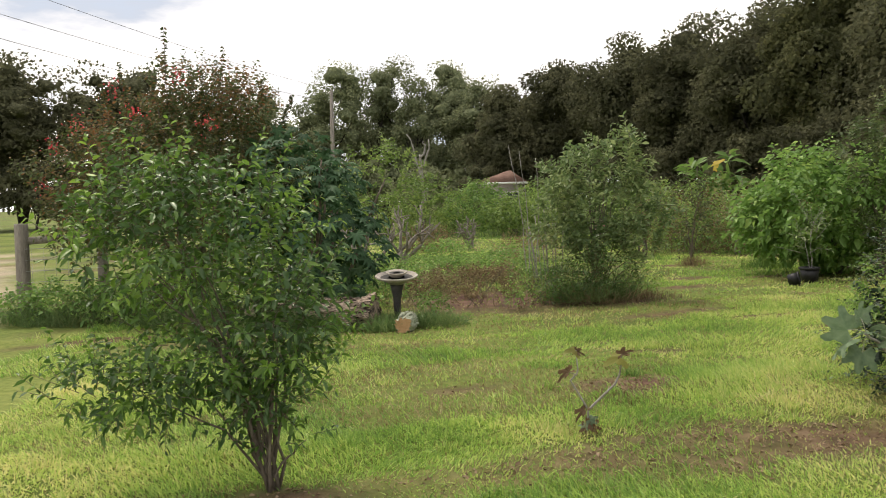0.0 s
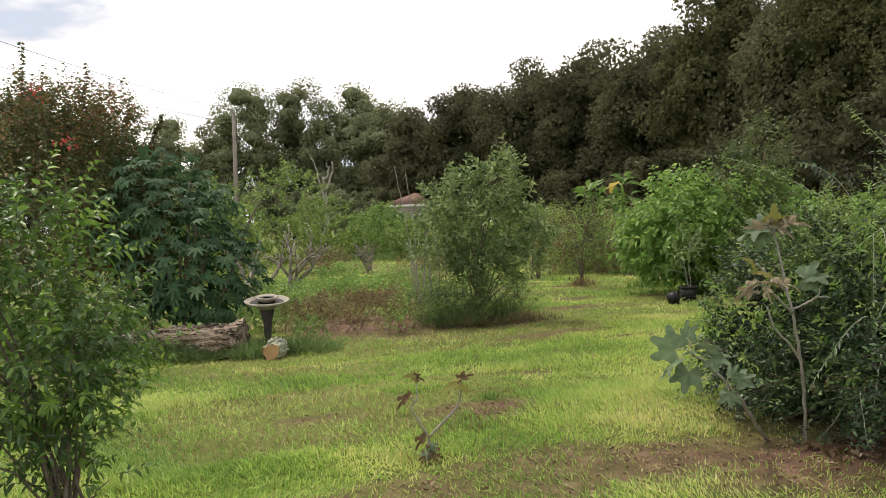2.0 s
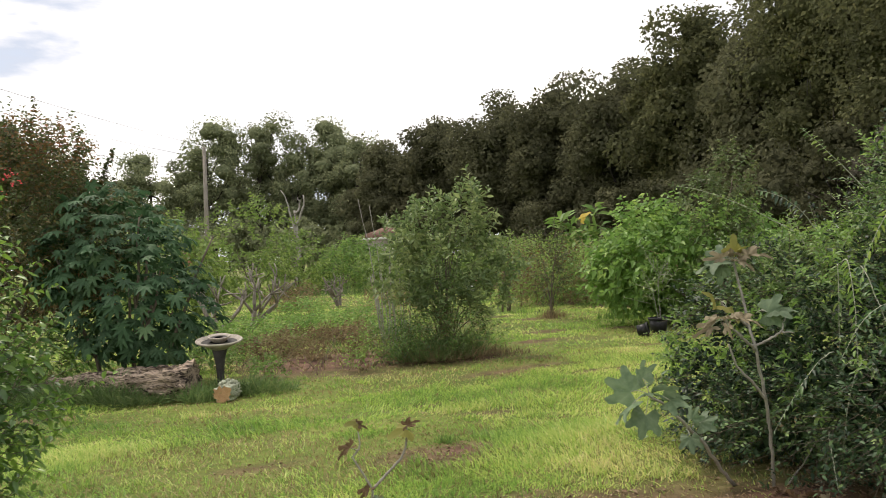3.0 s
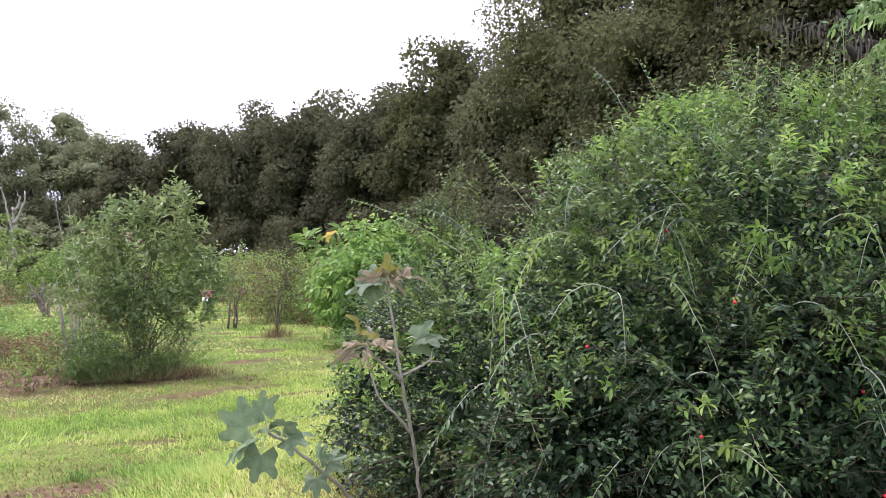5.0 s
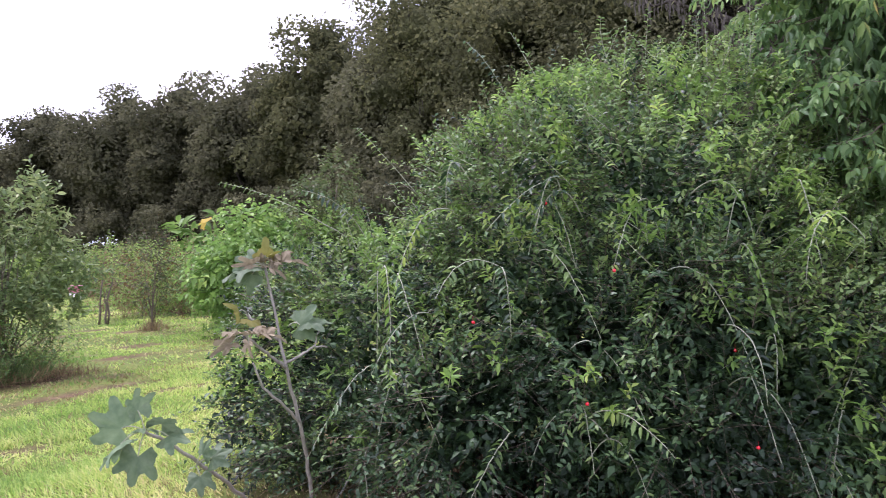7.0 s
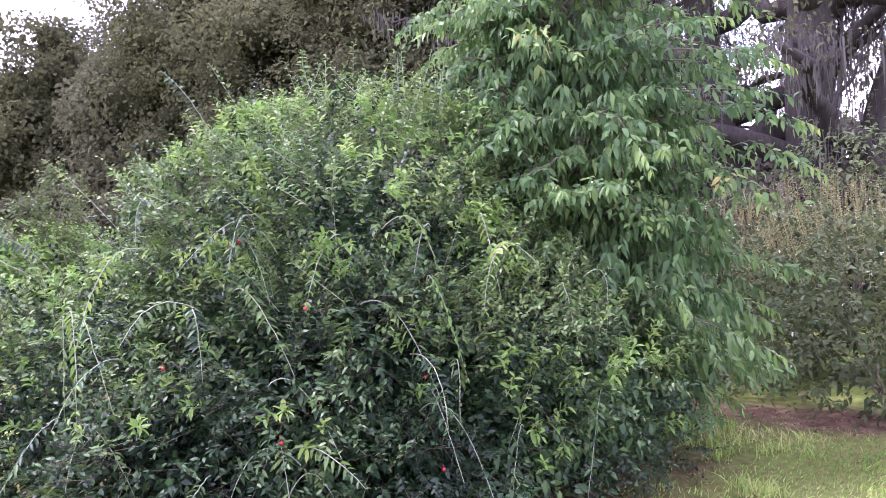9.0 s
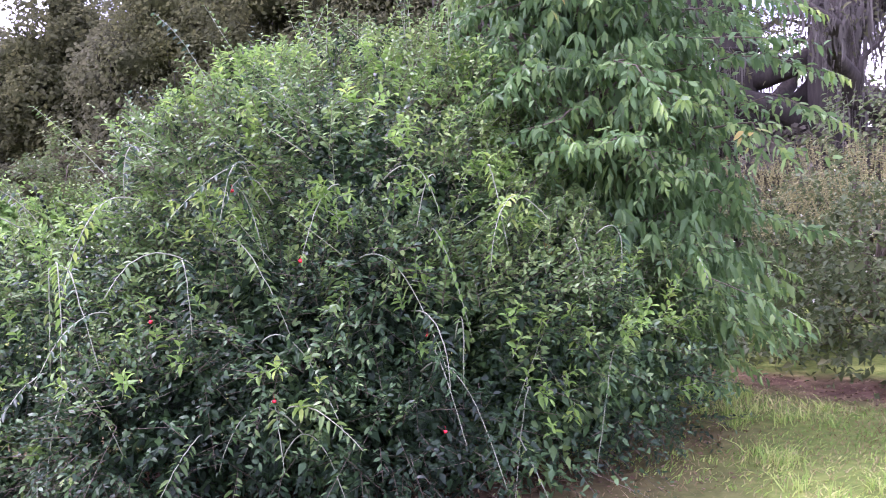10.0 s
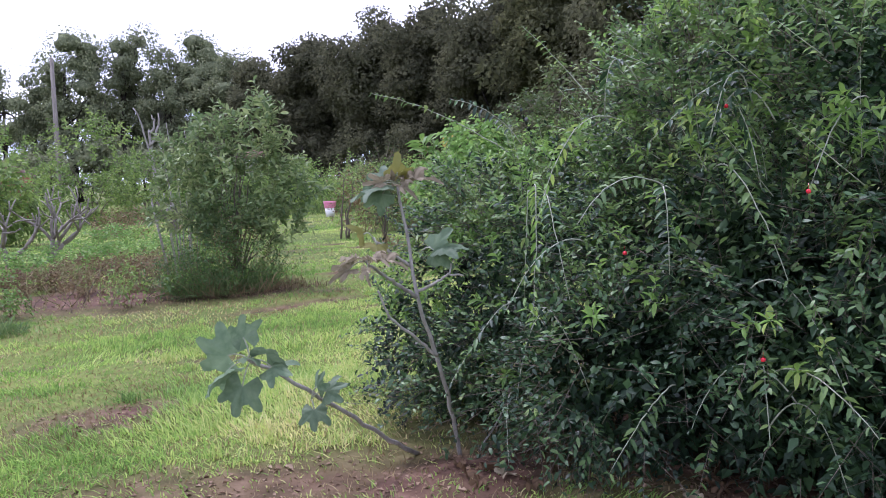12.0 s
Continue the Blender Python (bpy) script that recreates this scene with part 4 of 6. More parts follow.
for i, (x, y, z) in enumerate([(4.293, 4.099, 0.759), (4.475, 4.08, 1.394), (5.073, 3.854, 0.969), (3.95, 4.55, 1.15), (4.9, 3.6, 0.55), (4.4, 4.5, 1.75)]):
    g = Geo().add(*lathe([(0, -0.014), (0.010, -0.011), (0.0145, -0.001), (0.012, 0.009), (0.004, 0.0125), (0, 0.011)], 12))
    v, f = tube([(0, 0, 0.011), (0.003, 0.004, 0.045)], 0.001, 4)
    g.add(v, f)
    fr = part("fruit", g, M_FRUIT, hedge, "small bright red cherry", smooth=True)
    fr.location = (x - HX, y - HY, z)
    fr.scale = (0.66, 0.66, 0.66)

# ---- fig plant by the hedge ----
fig = thing("fig_plant", (3.48, 5.58, 0), "young fig plant with a grey stem and mostly dried leaves", "fig plant")
FIG = np.array([3.48, 5.58, 0])
fr_ = np.random.default_rng(12)


def fig_limb(points, r0, r1, name="branch"):
    p = np.asarray(points, float) - FIG
    s = np.linspace(0, 1, len(p))
    t = np.linspace(0, 1, len(p) * 4)
    q = np.stack([np.interp(t, s, p[:, k]) for k in range(3)], -1)
    q[1:-1] = (q[:-2] + q[1:-1] * 2 + q[2:]) / 4 + fr_.normal(0, 0.003, q[1:-1].shape)
    part(name, Geo().add(*tube(q, np.linspace(r0, r1, len(q)), 8)), M_PALEBARK, fig, smooth=True)


fig_limb([(3.50, 5.60, -0.03), (3.42, 5.46, 0.28), (3.315, 5.31, 0.61), (3.19, 5.18, 0.93), (3.19, 5.26, 1.10), (3.15, 5.33, 1.46)], 0.0125, 0.007, "stem")
fig_limb([(3.315, 5.31, 0.61), (3.20, 5.22, 0.72), (3.05, 5.15, 0.85), (3.0, 5.13, 0.98)], 0.009, 0.005)
fig_limb([(3.19, 5.18, 0.93), (3.10, 5.13, 1.0), (3.0, 5.06, 1.07), (2.92, 5.02, 1.14)], 0.010, 0.006)
fig_limb([(3.19, 5.20, 0.95), (3.30, 5.18, 1.0), (3.35, 5.17, 1.03), (3.42, 5.16, 1.02)], 0.008, 0.004)
fig_limb([(3.35, 5.17, 1.03), (3.38, 5.17, 1.12)], 0.005, 0.003)
fig_limb([(3.20, 5.27, 1.06), (3.08, 5.22, 1.14), (3.0, 5.2, 1.22)], 0.009, 0.006)
fig_limb([(3.30, 5.72, -0.02), (3.05, 5.42, 0.20), (2.80, 5.12, 0.45), (2.52, 4.90, 0.69), (2.40, 4.86, 0.77)], 0.013, 0.007, "low_branch")
fig_limb([(3.60, 5.62, -0.02), (3.72, 5.5, 0.25), (3.80, 5.42, 0.45)], 0.006, 0.003)
LEAF_FIG = lobed_leaf(0.165, 5, 0.60, 0.42, "fig_leaf", M_FIGLEAF, 0.4, 1, 2.6)
LEAF_FIGDRY = lobed_leaf(0.115, 5, 0.42, 0.42, "dry_fig_leaf", M_FIGDRY, 0.75, 2, 2.6)
for v in LEAF_FIGDRY.vertices:
    v.co.z += abs(v.co.x) * 0.9
    v.co.x *= 0.55
LEAF_WITHER = LEAF_FIGDRY.copy()
LEAF_WITHER.materials.clear()
LEAF_WITHER.materials.append(M_WITHER)
LEAF_FIGYEL = lobed_leaf(0.12, 3, 0.45, 0.5, "yellow_fig_leaf", M_FIGYEL, 0.5, 3, 2.4)


def fig_leaves(mesh, tip, spots, label):
    """Leaves on stalks that spring from one shoot tip."""
    for (x, y, z), face, sc in spots:
        p = np.array([x, y, z]) - FIG
        a = np.array(tip) - FIG
        part("petiole", Geo().add(*tube(curve_points(a, p, (0, 0, 0.015), 5), 0.0028, 5)), M_SHOOT, fig, smooth=True)
        hang_leaf(mesh, fig, p, face, fr_.uniform(-0.8, 0.8), sc, label, facing=(-0.35 + fr_.normal(0, 0.55), -0.5 + fr_.normal(0, 0.55), 0.8))


LOW_TIP, TOP_TIP, MID_TIP = (2.41, 4.865, 0.765), (3.15, 5.33, 1.46), (2.94, 5.03, 1.13)
GREEN = "grey-green lobed fig leaf"
R_ = np.array([0.89, -0.45, 0.0])
UP_, AHEAD = np.array([0, 0, 1.0]), np.array([-0.45, -0.89, 0.0])


def cluster(mesh, tip, picks, label):
    """Leaves round a tip: sideways, up and forward shares of each stalk, blade size."""
    spots = []
    for a, b, c, sc in picks:
        d = R_ * a + UP_ * b + AHEAD * c
        spots.append((tuple(np.array(tip) + d * fr_.uniform(0.06, 0.1)), tuple(d + fr_.normal(0, 0.18, 3)), sc))
    fig_leaves(mesh, tip, spots, label)


cluster(LEAF_FIG, LOW_TIP, [(-1.2, 0.25, 0.1, 0.9), (-1.0, -0.45, 0.5, 0.8), (-0.35, 1.0, -0.1, 0.6), (1.1, 0.45, 0.2, 0.65), (1.2, -0.2, 0.4, 0.65), (-0.2, -1.0, 0.5, 0.75), (0.1, 0.3, 0.6, 0.5)], GREEN)
cluster(LEAF_FIG, (2.66, 4.99, 0.54), [(0.9, 0.5, 0.2, 0.6), (0.4, -0.6, 0.5, 0.55), (0.5, 0.9, 0.1, 0.5)], GREEN)
cluster(LEAF_FIG, TOP_TIP, [(-1.0, -0.05, 0.2, 0.95), (-0.8, -0.5, 0.4, 0.65), (-0.7, 0.2, 0.1, 0.7)], GREEN)
cluster(LEAF_FIG, (3.24, 5.25, 1.14), [(1.0, 0.1, 0.2, 0.8), (1.3, 0.25, 0.0, 0.8)], GREEN)
cluster(LEAF_FIGDRY, TOP_TIP, [(1.0, 0.2, 0.1, 1.2), (-0.7, 0.15, 0.3, 1.0), (0.5, -0.1, 0.7, 0.9), (-0.3, 0.3, 0.2, 0.9)], "curled dry brown fig leaf")
cluster(LEAF_FIGDRY, MID_TIP, [(-1.0, -0.45, 0.2, 1.0), (-0.6, 0.05, 0.4, 0.8), (0.6, 0.1, 0.3, 0.95), (1.0, 0.0, 0.2, 0.9), (0.2, -0.5, 0.6, 0.7)], "curled dry brown fig leaf")
cluster(LEAF_FIGYEL, (3.0, 5.2, 1.22), [(0.3, -0.3, 0.5, 1.0), (-0.4, 0.2, 0.3, 0.8)], "yellowing fig leaf")
cluster(LEAF_FIGYEL, TOP_TIP, [(0.1, 0.9, 0.2, 0.85), (0.35, 0.7, 0.3, 0.7)], "yellowing fig leaf")

# ---- dead leaves on the earth by the fig and the hedge ----
dead_r = np.random.default_rng(15)
for k in range(16):
    q = np.array([3.35, 5.3]) + dead_r.uniform(0, 1) * np.array([1.1, -0.9]) + dead_r.normal(0, 0.22, 2)
    fallen = new("fallen_leaf", LEAF_WITHER if k % 3 else LEAF_FIGDRY)
    a = dead_r.uniform(0, 6.28)
    fallen.matrix_world = Matrix.Translation((q[0], q[1], 0.03)) @ leaf_frame((math.cos(a), math.sin(a), 0.05), (dead_r.normal(0, 0.3), dead_r.normal(0, 0.3), 1)).to_4x4() @ Matrix.Scale(dead_r.uniform(0.7, 1.2), 4)
    tagged(fallen, "large curled dead brown leaf on bare earth" if k % 3 else "large curled pale dead leaf on bare earth", "leaf", "fallen leaves")

# ---- drooping-leaf tree right of the hedge ----
dt = thing("drooping_leaf_tree", (7.4, 4.25, 0), "young tree with tiers of drooping bright green leaves", "tree")
rng = np.random.default_rng(57)
trunk_pts = curve_points((0, 0, -0.05), (-0.12, 0.1, 4.7), (0.06, 0, 0), 12, 0.02, rng)
part("trunk", Geo().add(*tube(trunk_pts, np.linspace(0.045, 0.010, 12), 8)), M_BARK, dt, smooth=True)
for a, q in (((0.05, 0, -0.03), (0.55, -0.45, 2.6)), ((-0.05, 0.03, -0.03), (-0.6, 0.4, 3.0)), ((0, -0.04, -0.03), (-0.4, -0.6, 2.2))):
    part("stem", Geo().add(*tube(curve_points(a, q, (-0.1 * q[0], -0.1 * q[1], 0.2), 8, 0.02, rng), np.linspace(0.03, 0.010, 8), 7)), M_BARK, dt, smooth=True)
sp_, sd_, tp_, td_ = [], [], [], []
limbs = Geo()
for i in range(190):
    zt = max(0.5, 0.5 + 4.4 * (i / 190) ** 1.15 + rng.normal(0, 0.3))
    reach = np.interp(zt, [0.4, 0.9, 1.8, 3.0, 4.2, 5.0], [0.95, 1.35, 1.42, 1.25, 1.05, 0.5]) * rng.uniform(0.62, 1.08)
    an = i * 2.399 + rng.normal(0, 0.6)
    zb = max(0.3, zt - 0.3 * reach)
    a = np.array([np.interp(zb, trunk_pts[:, 2], trunk_pts[:, k]) for k in (0, 1)] + [zb])
    e = np.array([math.cos(an) * reach, math.sin(an) * reach, max(0.42, zt - 0.14 * reach)])
    q = curve_points(a, e, (rng.normal(0, 0.12), rng.normal(0, 0.12), rng.uniform(0.05, 0.26) * reach), 9, 0.03, rng)
    limbs.add(*tube(q, np.linspace(0.012, 0.003, 9), 4, False))
    t = unit(np.gradient(q, axis=0))
    for k in range(3, 9):
        for sgn in (-1, 1):
            side = unit(np.cross(t[k], (0, 0, 1.0))) * sgn
            sp_.append(q[k] * 0.7 + q[k - 1] * 0.3 if sgn > 0 else q[k])
            sd_.append(side * rng.uniform(0.5, 1.0) + t[k] * 0.8 + rng.normal(0, 0.15, 3))
    tp_.append(q[-1])
    td_.append(t[-1])
part("branchwork", limbs, M_BARK, dt, kind="stuff")
sp_, sd_ = np.array(sp_), np.array(sd_)
lv, tw = sprigs(sp_, sd_, 0.30 * rng.uniform(0.5, 1.2, len(sp_)), 10, 0.094, 0.040, rng, "slim", 0.15, 0.2, 1.0, 0.0025, False, 0.9, 0.7)
part("foliage", Geo().add(*lv), M_DROOP, dt, kind="stuff")
part("twigwork", Geo().add(*tw), M_BARK, dt, kind="stuff")
tp_, td_ = np.array(tp_), np.array(td_)
lv, tw = sprigs(tp_, td_, 0.30 * rng.uniform(0.7, 1.2, len(tp_)), 10, 0.098, 0.041, rng, "ovate", 0.15, 0.2, 1.0, 0.003, False, 0.9, 0.7)
part("tip_foliage", Geo().add(*lv), M_DROOP, dt, kind="stuff")
pick = rng.uniform(0, 1, len(tp_)) < 0.45
lv, tw = sprigs(tp_[pick] + td_[pick] * 0.2, td_[pick], 0.18, 7, 0.085, 0.034, rng, "ovate", 0.2, 0.3, 0.8, 0.003, True, 0.3, 1.1)
part("young_foliage", Geo().add(*lv), M_HEDGE_TIP, dt, "yellow-green young leaves", "stuff")
part("young_branchwork", Geo().add(*tw), M_SHOOT, dt, kind="stuff")
ip, io = in_lobes([(0, 0, 1.2, 1.15, 1.15, 0.8), (-0.1, 0, 2.4, 0.8, 0.8, 1.0), (-0.1, 0.1, 3.6, 0.5, 0.5, 0.9)], 1300, rng, 0.4, 0.42, 0.3)
lv, tw = sprigs(ip, io + rng.normal(0, 0.5, ip.shape), 0.3, 8, 0.12, 0.055, rng, "plain", 0.3, 0.5, hang=1.4)
part("inner_foliage", Geo().add(*lv), M_DROOP, dt, kind="stuff")

# ---- bramble bank at the wood's edge ----
for i, (x, y, rx, h) in enumerate([(10.4, 3.0, 1.3, 1.62), (10.6, 5.0, 1.5, 1.75), (10.5, 1.1, 1.4, 1.65), (12.2, 4.0, 1.6, 1.9), (12.3, 1.9, 1.6, 1.85), (10.9, 7.2, 1.5, 1.8)]):
    b_ = shrub("bramble_bush", (x, y, 0), [(0, 0, h * 0.42, rx, 1.3, h * 0.58), (-0.15, 0, 0.4, rx * 1.05, 1.35, 0.5)], M_BRAMBLE, 0.09, 0.058, 720, 8, 60 + i,
               "tangled weedy bramble with dry seed heads and white florets", "bramble", 5, 0.012, sprig_len=0.3, up=0.4, shape="plain", group="bramble bank", lumps=14, lump=(0.25, 0.45))
    rng = np.random.default_rng(160 + i)
    p, o = in_lobes([(0, 0, h * 0.5, rx, 1.3, h * 0.58)], 260, rng, 0.95, h * 0.68, 0.9)
    lv, tw = sprigs(p, o + np.array([0, 0, 1.2]), 0.28, 11, 0.034, 0.02, rng, "plain", 0.1)
    part("seed_spray", Geo().add(*lv), M_SEED, b_, "dry tan seed heads", "stuff")
    part("stalkwork", Geo().add(*tw), M_SEED, b_, kind="stuff")
    p, o = in_lobes([(0, 0, h * 0.45, rx, 1.3, h * 0.6)], 55, rng, 0.97, 0.3, 0.9)
    part("floret_spray", Geo().add(*leaf_cloud(np.repeat(p, 3, 0), rng.normal(0, 1, (165, 3)), 0.022, 0.02, rng, "plain")), M_WHITE, b_, "tiny white florets", "stuff")

shrub("broad_leaved_shrub", (13.4, 4.1, 0), [(0, 0, 1.9, 0.9, 0.9, 0.9), (0.3, -0.3, 2.3, 0.5, 0.5, 0.5)], M_BRAMBLE, 0.125, 0.062, 170, 8, 69, "broad-leaved dull green shrub rising behind the brambles", "shrub", 7, 0.03, None, "ovate", 0.5, 0.6, 0.2, 0.5)

# ---- near shrub on the lawn ----
shrub("cherry_shrub", (-1.0, 4.72, 0), [(-0.38, -0.05, 1.42, 0.60, 0.55, 0.36), (-0.12, 0, 1.0, 0.5, 0.5, 0.45), (-0.76, -0.1, 1.42, 0.36, 0.36, 0.24), (0.13, 0.0, 1.0, 0.24, 0.3, 0.48), (-0.66, -0.1, 0.62, 0.42, 0.32, 0.16), (-0.86, -0.1, 0.60, 0.30, 0.22, 0.12),
       (-0.62, 0, 1.64, 0.25, 0.25, 0.22), (-0.2, 0, 1.52, 0.3, 0.3, 0.28), (0.04, 0, 0.60, 0.25, 0.3, 0.34), (-0.28, 0, 0.70, 0.34, 0.3, 0.22), (0.06, 0, 0.36, 0.2, 0.2, 0.24)], M_CHERRY_DARK, 0.076, 0.035, 760, 9, 71, "bushy green cherry shrub with several woody stems", "shrub", 18, 0.011, None, sprig_len=0.24, up=0.7, sag=0.05, inner=0.25, zmin=0.12, clear=0.12, shoots=85, shoot_len=0.36, shoot_mat=M_CHERRY, gaps=0.3)

# ---- fig sapling on the lawn ----
sap = thing("sapling", (0.93, 5.65, 0), "small nearly bare two-stemmed sapling", "sapling")
for pts, r in (([(0, 0, -0.02), (0.01, 0, 0.08), (0.015, 0, 0.16)], 0.009), ([(0.015, 0, 0.16), (-0.04, 0, 0.26), (-0.10, 0.01, 0.36), (-0.05, 0, 0.42), (-0.065, 0, 0.57)], 0.006),
               ([(0.015, 0, 0.16), (0.10, -0.02, 0.25), (0.19, -0.03, 0.34), (0.225, -0.03, 0.41), (0.235, -0.03, 0.54)], 0.007), ([(-0.06, 0, 0.40), (-0.11, 0, 0.42)], 0.003)):
    q = np.array(pts)
    t = np.linspace(0, 1, len(q) * 3)
    q = np.stack([np.interp(t, np.linspace(0, 1, len(q)), q[:, k]) for k in range(3)], -1)
    part("stem", Geo().add(*tube(q, np.linspace(r * 1.3, r * 0.8, len(q)), 6)), M_PALEBARK, sap, "grey-green slender stem", smooth=True)
for mesh, p, face, sc, lb in ((LEAF_FIGYEL, (-0.065, 0, 0.57), (-0.8, -0.2, 0.2), 0.55, "yellow leaf"), (LEAF_WITHER, (-0.11, 0, 0.42), (-0.9, -0.2, -0.35), 0.75, "curled brown leaf"), (LEAF_WITHER, (-0.06, 0, 0.56), (0.6, -0.4, -0.2), 0.45, "curled brown leaf"),
                              (LEAF_FIGYEL, (0.225, -0.03, 0.52), (-0.9, -0.2, -0.05), 0.85, "yellowing leaf"), (LEAF_WITHER, (0.235, -0.03, 0.54), (0.7, -0.2, 0.35), 0.6, "curled brown leaf"), (LEAF_WITHER, (-0.01, -0.01, 0.16), (-0.6, -0.3, -0.3), 0.7, "curled brown leaf"),
                              (LEAF_FIG, (0.02, -0.02, 0.10), (0.6, -0.6, -0.2), 0.28, "green leaf"), (LEAF_FIG, (-0.01, -0.02, 0.07), (-0.6, -0.6, -0.2), 0.25, "green leaf"), (LEAF_WITHER, (0.0, -0.02, 0.05), (-0.2, -0.7, -0.3), 0.8, "curled brown leaf"), (LEAF_WITHER, (0.02, 0.0, 0.06), (0.9, -0.2, -0.3), 0.8, "curled brown leaf")):
    hang_leaf(mesh, sap, p, face, 0.2, sc * 1.25, lb, facing=(-0.2, -0.7, 0.6))
clip_r = np.random.default_rng(72)
g = Geo()
for k in range(26):
    a = clip_r.normal(0, 0.07, 2)
    g.add(*tube([(a[0], a[1], 0.0), (a[0] * 1.6 + clip_r.normal(0, 0.03), a[1] * 1.6, clip_r.uniform(0.08, 0.26))], [0.002, 0.001], 3))
part("dead_stalkwork", g, M_THATCH, sap, "dry dead stalks round the base", "stuff")

# ---- palmate-leaved shrub ----
pal = thing("palmate_shrub", (-1.9, 11.75, 0), "dark green shrub with large palmate leaves", "shrub")
LEAF_PAL = lobed_leaf(0.15, 7, 0.50, 0.30, "palmate_leaf", M_PALMATE, 0.35, 4, 1.9)
pr = np.random.default_rng(81)
pal_lobes = [(0, 0, 1.25, 1.0, 0.95, 0.95), (0.4, -0.1, 1.0, 0.85, 0.85, 0.8), (-0.2, 0.1, 1.98, 0.78, 0.7, 0.70), (0.35, 0.1, 1.8, 0.5, 0.5, 0.5), (-0.7, 0, 1.6, 0.5, 0.5, 0.5)]
for i in range(9):
    q = np.array([pr.normal(0, 0.5), pr.normal(0, 0.45), pr.uniform(1.2, 2.2)])
    part("stem", Geo().add(*tube(curve_points((q[0] * 0.3, q[1] * 0.3, -0.03), q, (0, 0, 0.1), 7, 0.02, pr), np.linspace(0.03, 0.012, 7), 6)), M_BARK, pal, smooth=True)
pp, po = in_lobes(pal_lobes, 290, pr, 0.7, 0.35, 0.65)
for p, o in zip(pp, po):
    f = o * np.array([1, 1, 0.5]) + np.array([0, 0, -0.45]) + pr.normal(0, 0.25, 3)
    hang_leaf(LEAF_PAL, pal, p, f, pr.uniform(-0.4, 0.4), pr.uniform(0.75, 1.2), facing=o + np.array([0, 0, 0.7]))

lp, lo = in_lobes(pal_lobes, 380, pr, 0.6, 0.3, 0.5)
tv = np.array([v.co for v in LEAF_PAL.vertices])
tf = np.array([p.vertices for p in LEAF_PAL.polygons])
g = Geo()
for p, o in zip(lp, lo):
    q = leaf_frame(o * np.array([1, 1, 0.4]) + np.array([0, 0, -0.5]) + pr.normal(0, 0.3, 3), o + np.array([0, 0, 0.6]))
    g.add(tv @ np.array(q).T * pr.uniform(0.7, 1.1) + p, tf)
part("inner_foliage", g, M_PALMATE, pal, kind="stuff")

# ---- crape myrtle ----
cm = shrub("crape_myrtle", (-3.9, 12.6, 0), [(0, 0, 1.95, 1.7, 1.5, 1.3), (0.6, 0, 2.25, 1.0, 1.0, 1.1), (-0.9, 0, 1.75, 0.95, 0.9, 0.95), (0.15, 0, 2.65, 0.7, 0.6, 0.7), (1.35, 0.1, 1.9, 0.75, 0.7, 0.75)], M_MYRTLE, 0.085, 0.048, 3300, 9, 91,
           "tall bronze-green crape myrtle with red blossoms", "shrub", 9, 0.035, M_BARK, "plain", 0.3, 0.9, 0.0, 0.2, lumps=26, lump=(0.25, 0.5), zmin=0.7, clear=0.35)
cr_ = np.random.default_rng(92)
for x, y, z in [(-0.55, -1.0, 3.2), (-0.15, -1.3, 2.85), (-1.45, -0.9, 2.45), (-1.75, -0.6, 1.95), (0.35, -1.0, 3.4), (0.8, -1.2, 2.7), (-1.0, -1.2, 2.75)]:
    p = np.array([x, y, z]) + cr_.normal(0, 0.07, (30, 3))
    part("blossom", Geo().add(*leaf_cloud(p, cr_.normal(0, 1, p.shape), 0.035, 0.03, cr_, "plain")), M_RED, cm, "red blossom cluster")
for x, y, h in [(-0.05, -0.3, 4.15), (0.75, -0.1, 3.9), (1.3, 0.0, 3.45), (-0.4, 0.1, 3.6), (0.35, 0.2, 3.6), (-1.1, 0.0, 3.4), (1.7, 0.1, 3.2), (-0.75, -0.2, 3.7)]:
    s = np.linspace(0, 1, 30)[:, None]
    q = np.array([x * 0.85, y, 2.5]) * (1 - s) + np.array([x, y, h]) * s
    q = np.repeat(q, 4, 0)
    d = cr_.normal(0, 1, q.shape) * np.array([1, 1, 0.4]) + np.array([0, 0, 0.5])
    part("top_shoot", Geo().add(*leaf_cloud(q, d, 0.10 * np.repeat(1.15 - 0.6 * s[:, 0], 4), 0.05, cr_, "plain")), M_MYRTLE, cm, kind="stuff")
    part("shoot_stem", Geo().add(*tube([(x * 0.85, y, 2.4), (x, y, h)], [0.008, 0.003], 4)), M_BARK, cm)

# ---- guava with tall grass at its foot ----
shrub("guava_tree", (2.45, 13.3, 0), [(0, 0, 1.35, 0.78, 0.7, 0.65), (0.38, 0, 2.0, 0.38, 0.4, 0.6), (0.66, 0, 1.9, 0.28, 0.3, 0.5), (-0.62, 0, 1.85, 0.36, 0.35, 0.5), (-0.25, 0.1, 1.95, 0.34, 0.35, 0.48), (0.8, 0, 1.25, 0.4, 0.4, 0.45),
       (0.6, -0.3, 0.85, 0.42, 0.3, 0.35), (-0.1, 0, 0.95, 0.5, 0.5, 0.4), (-0.6, -0.2, 1.2, 0.45, 0.4, 0.45)], M_GUAVA, 0.145, 0.058, 680, 8, 101,
      "grey-green guava tree with many upright stems", "tree", 24, 0.014, M_BARK, "ovate", 0.22, 1.1, -0.05, 0.12, zmin=0.35, inner=0.3, clear=0.2, shoots=44, shoot_len=0.42, spread=0.9, gaps=0.42)
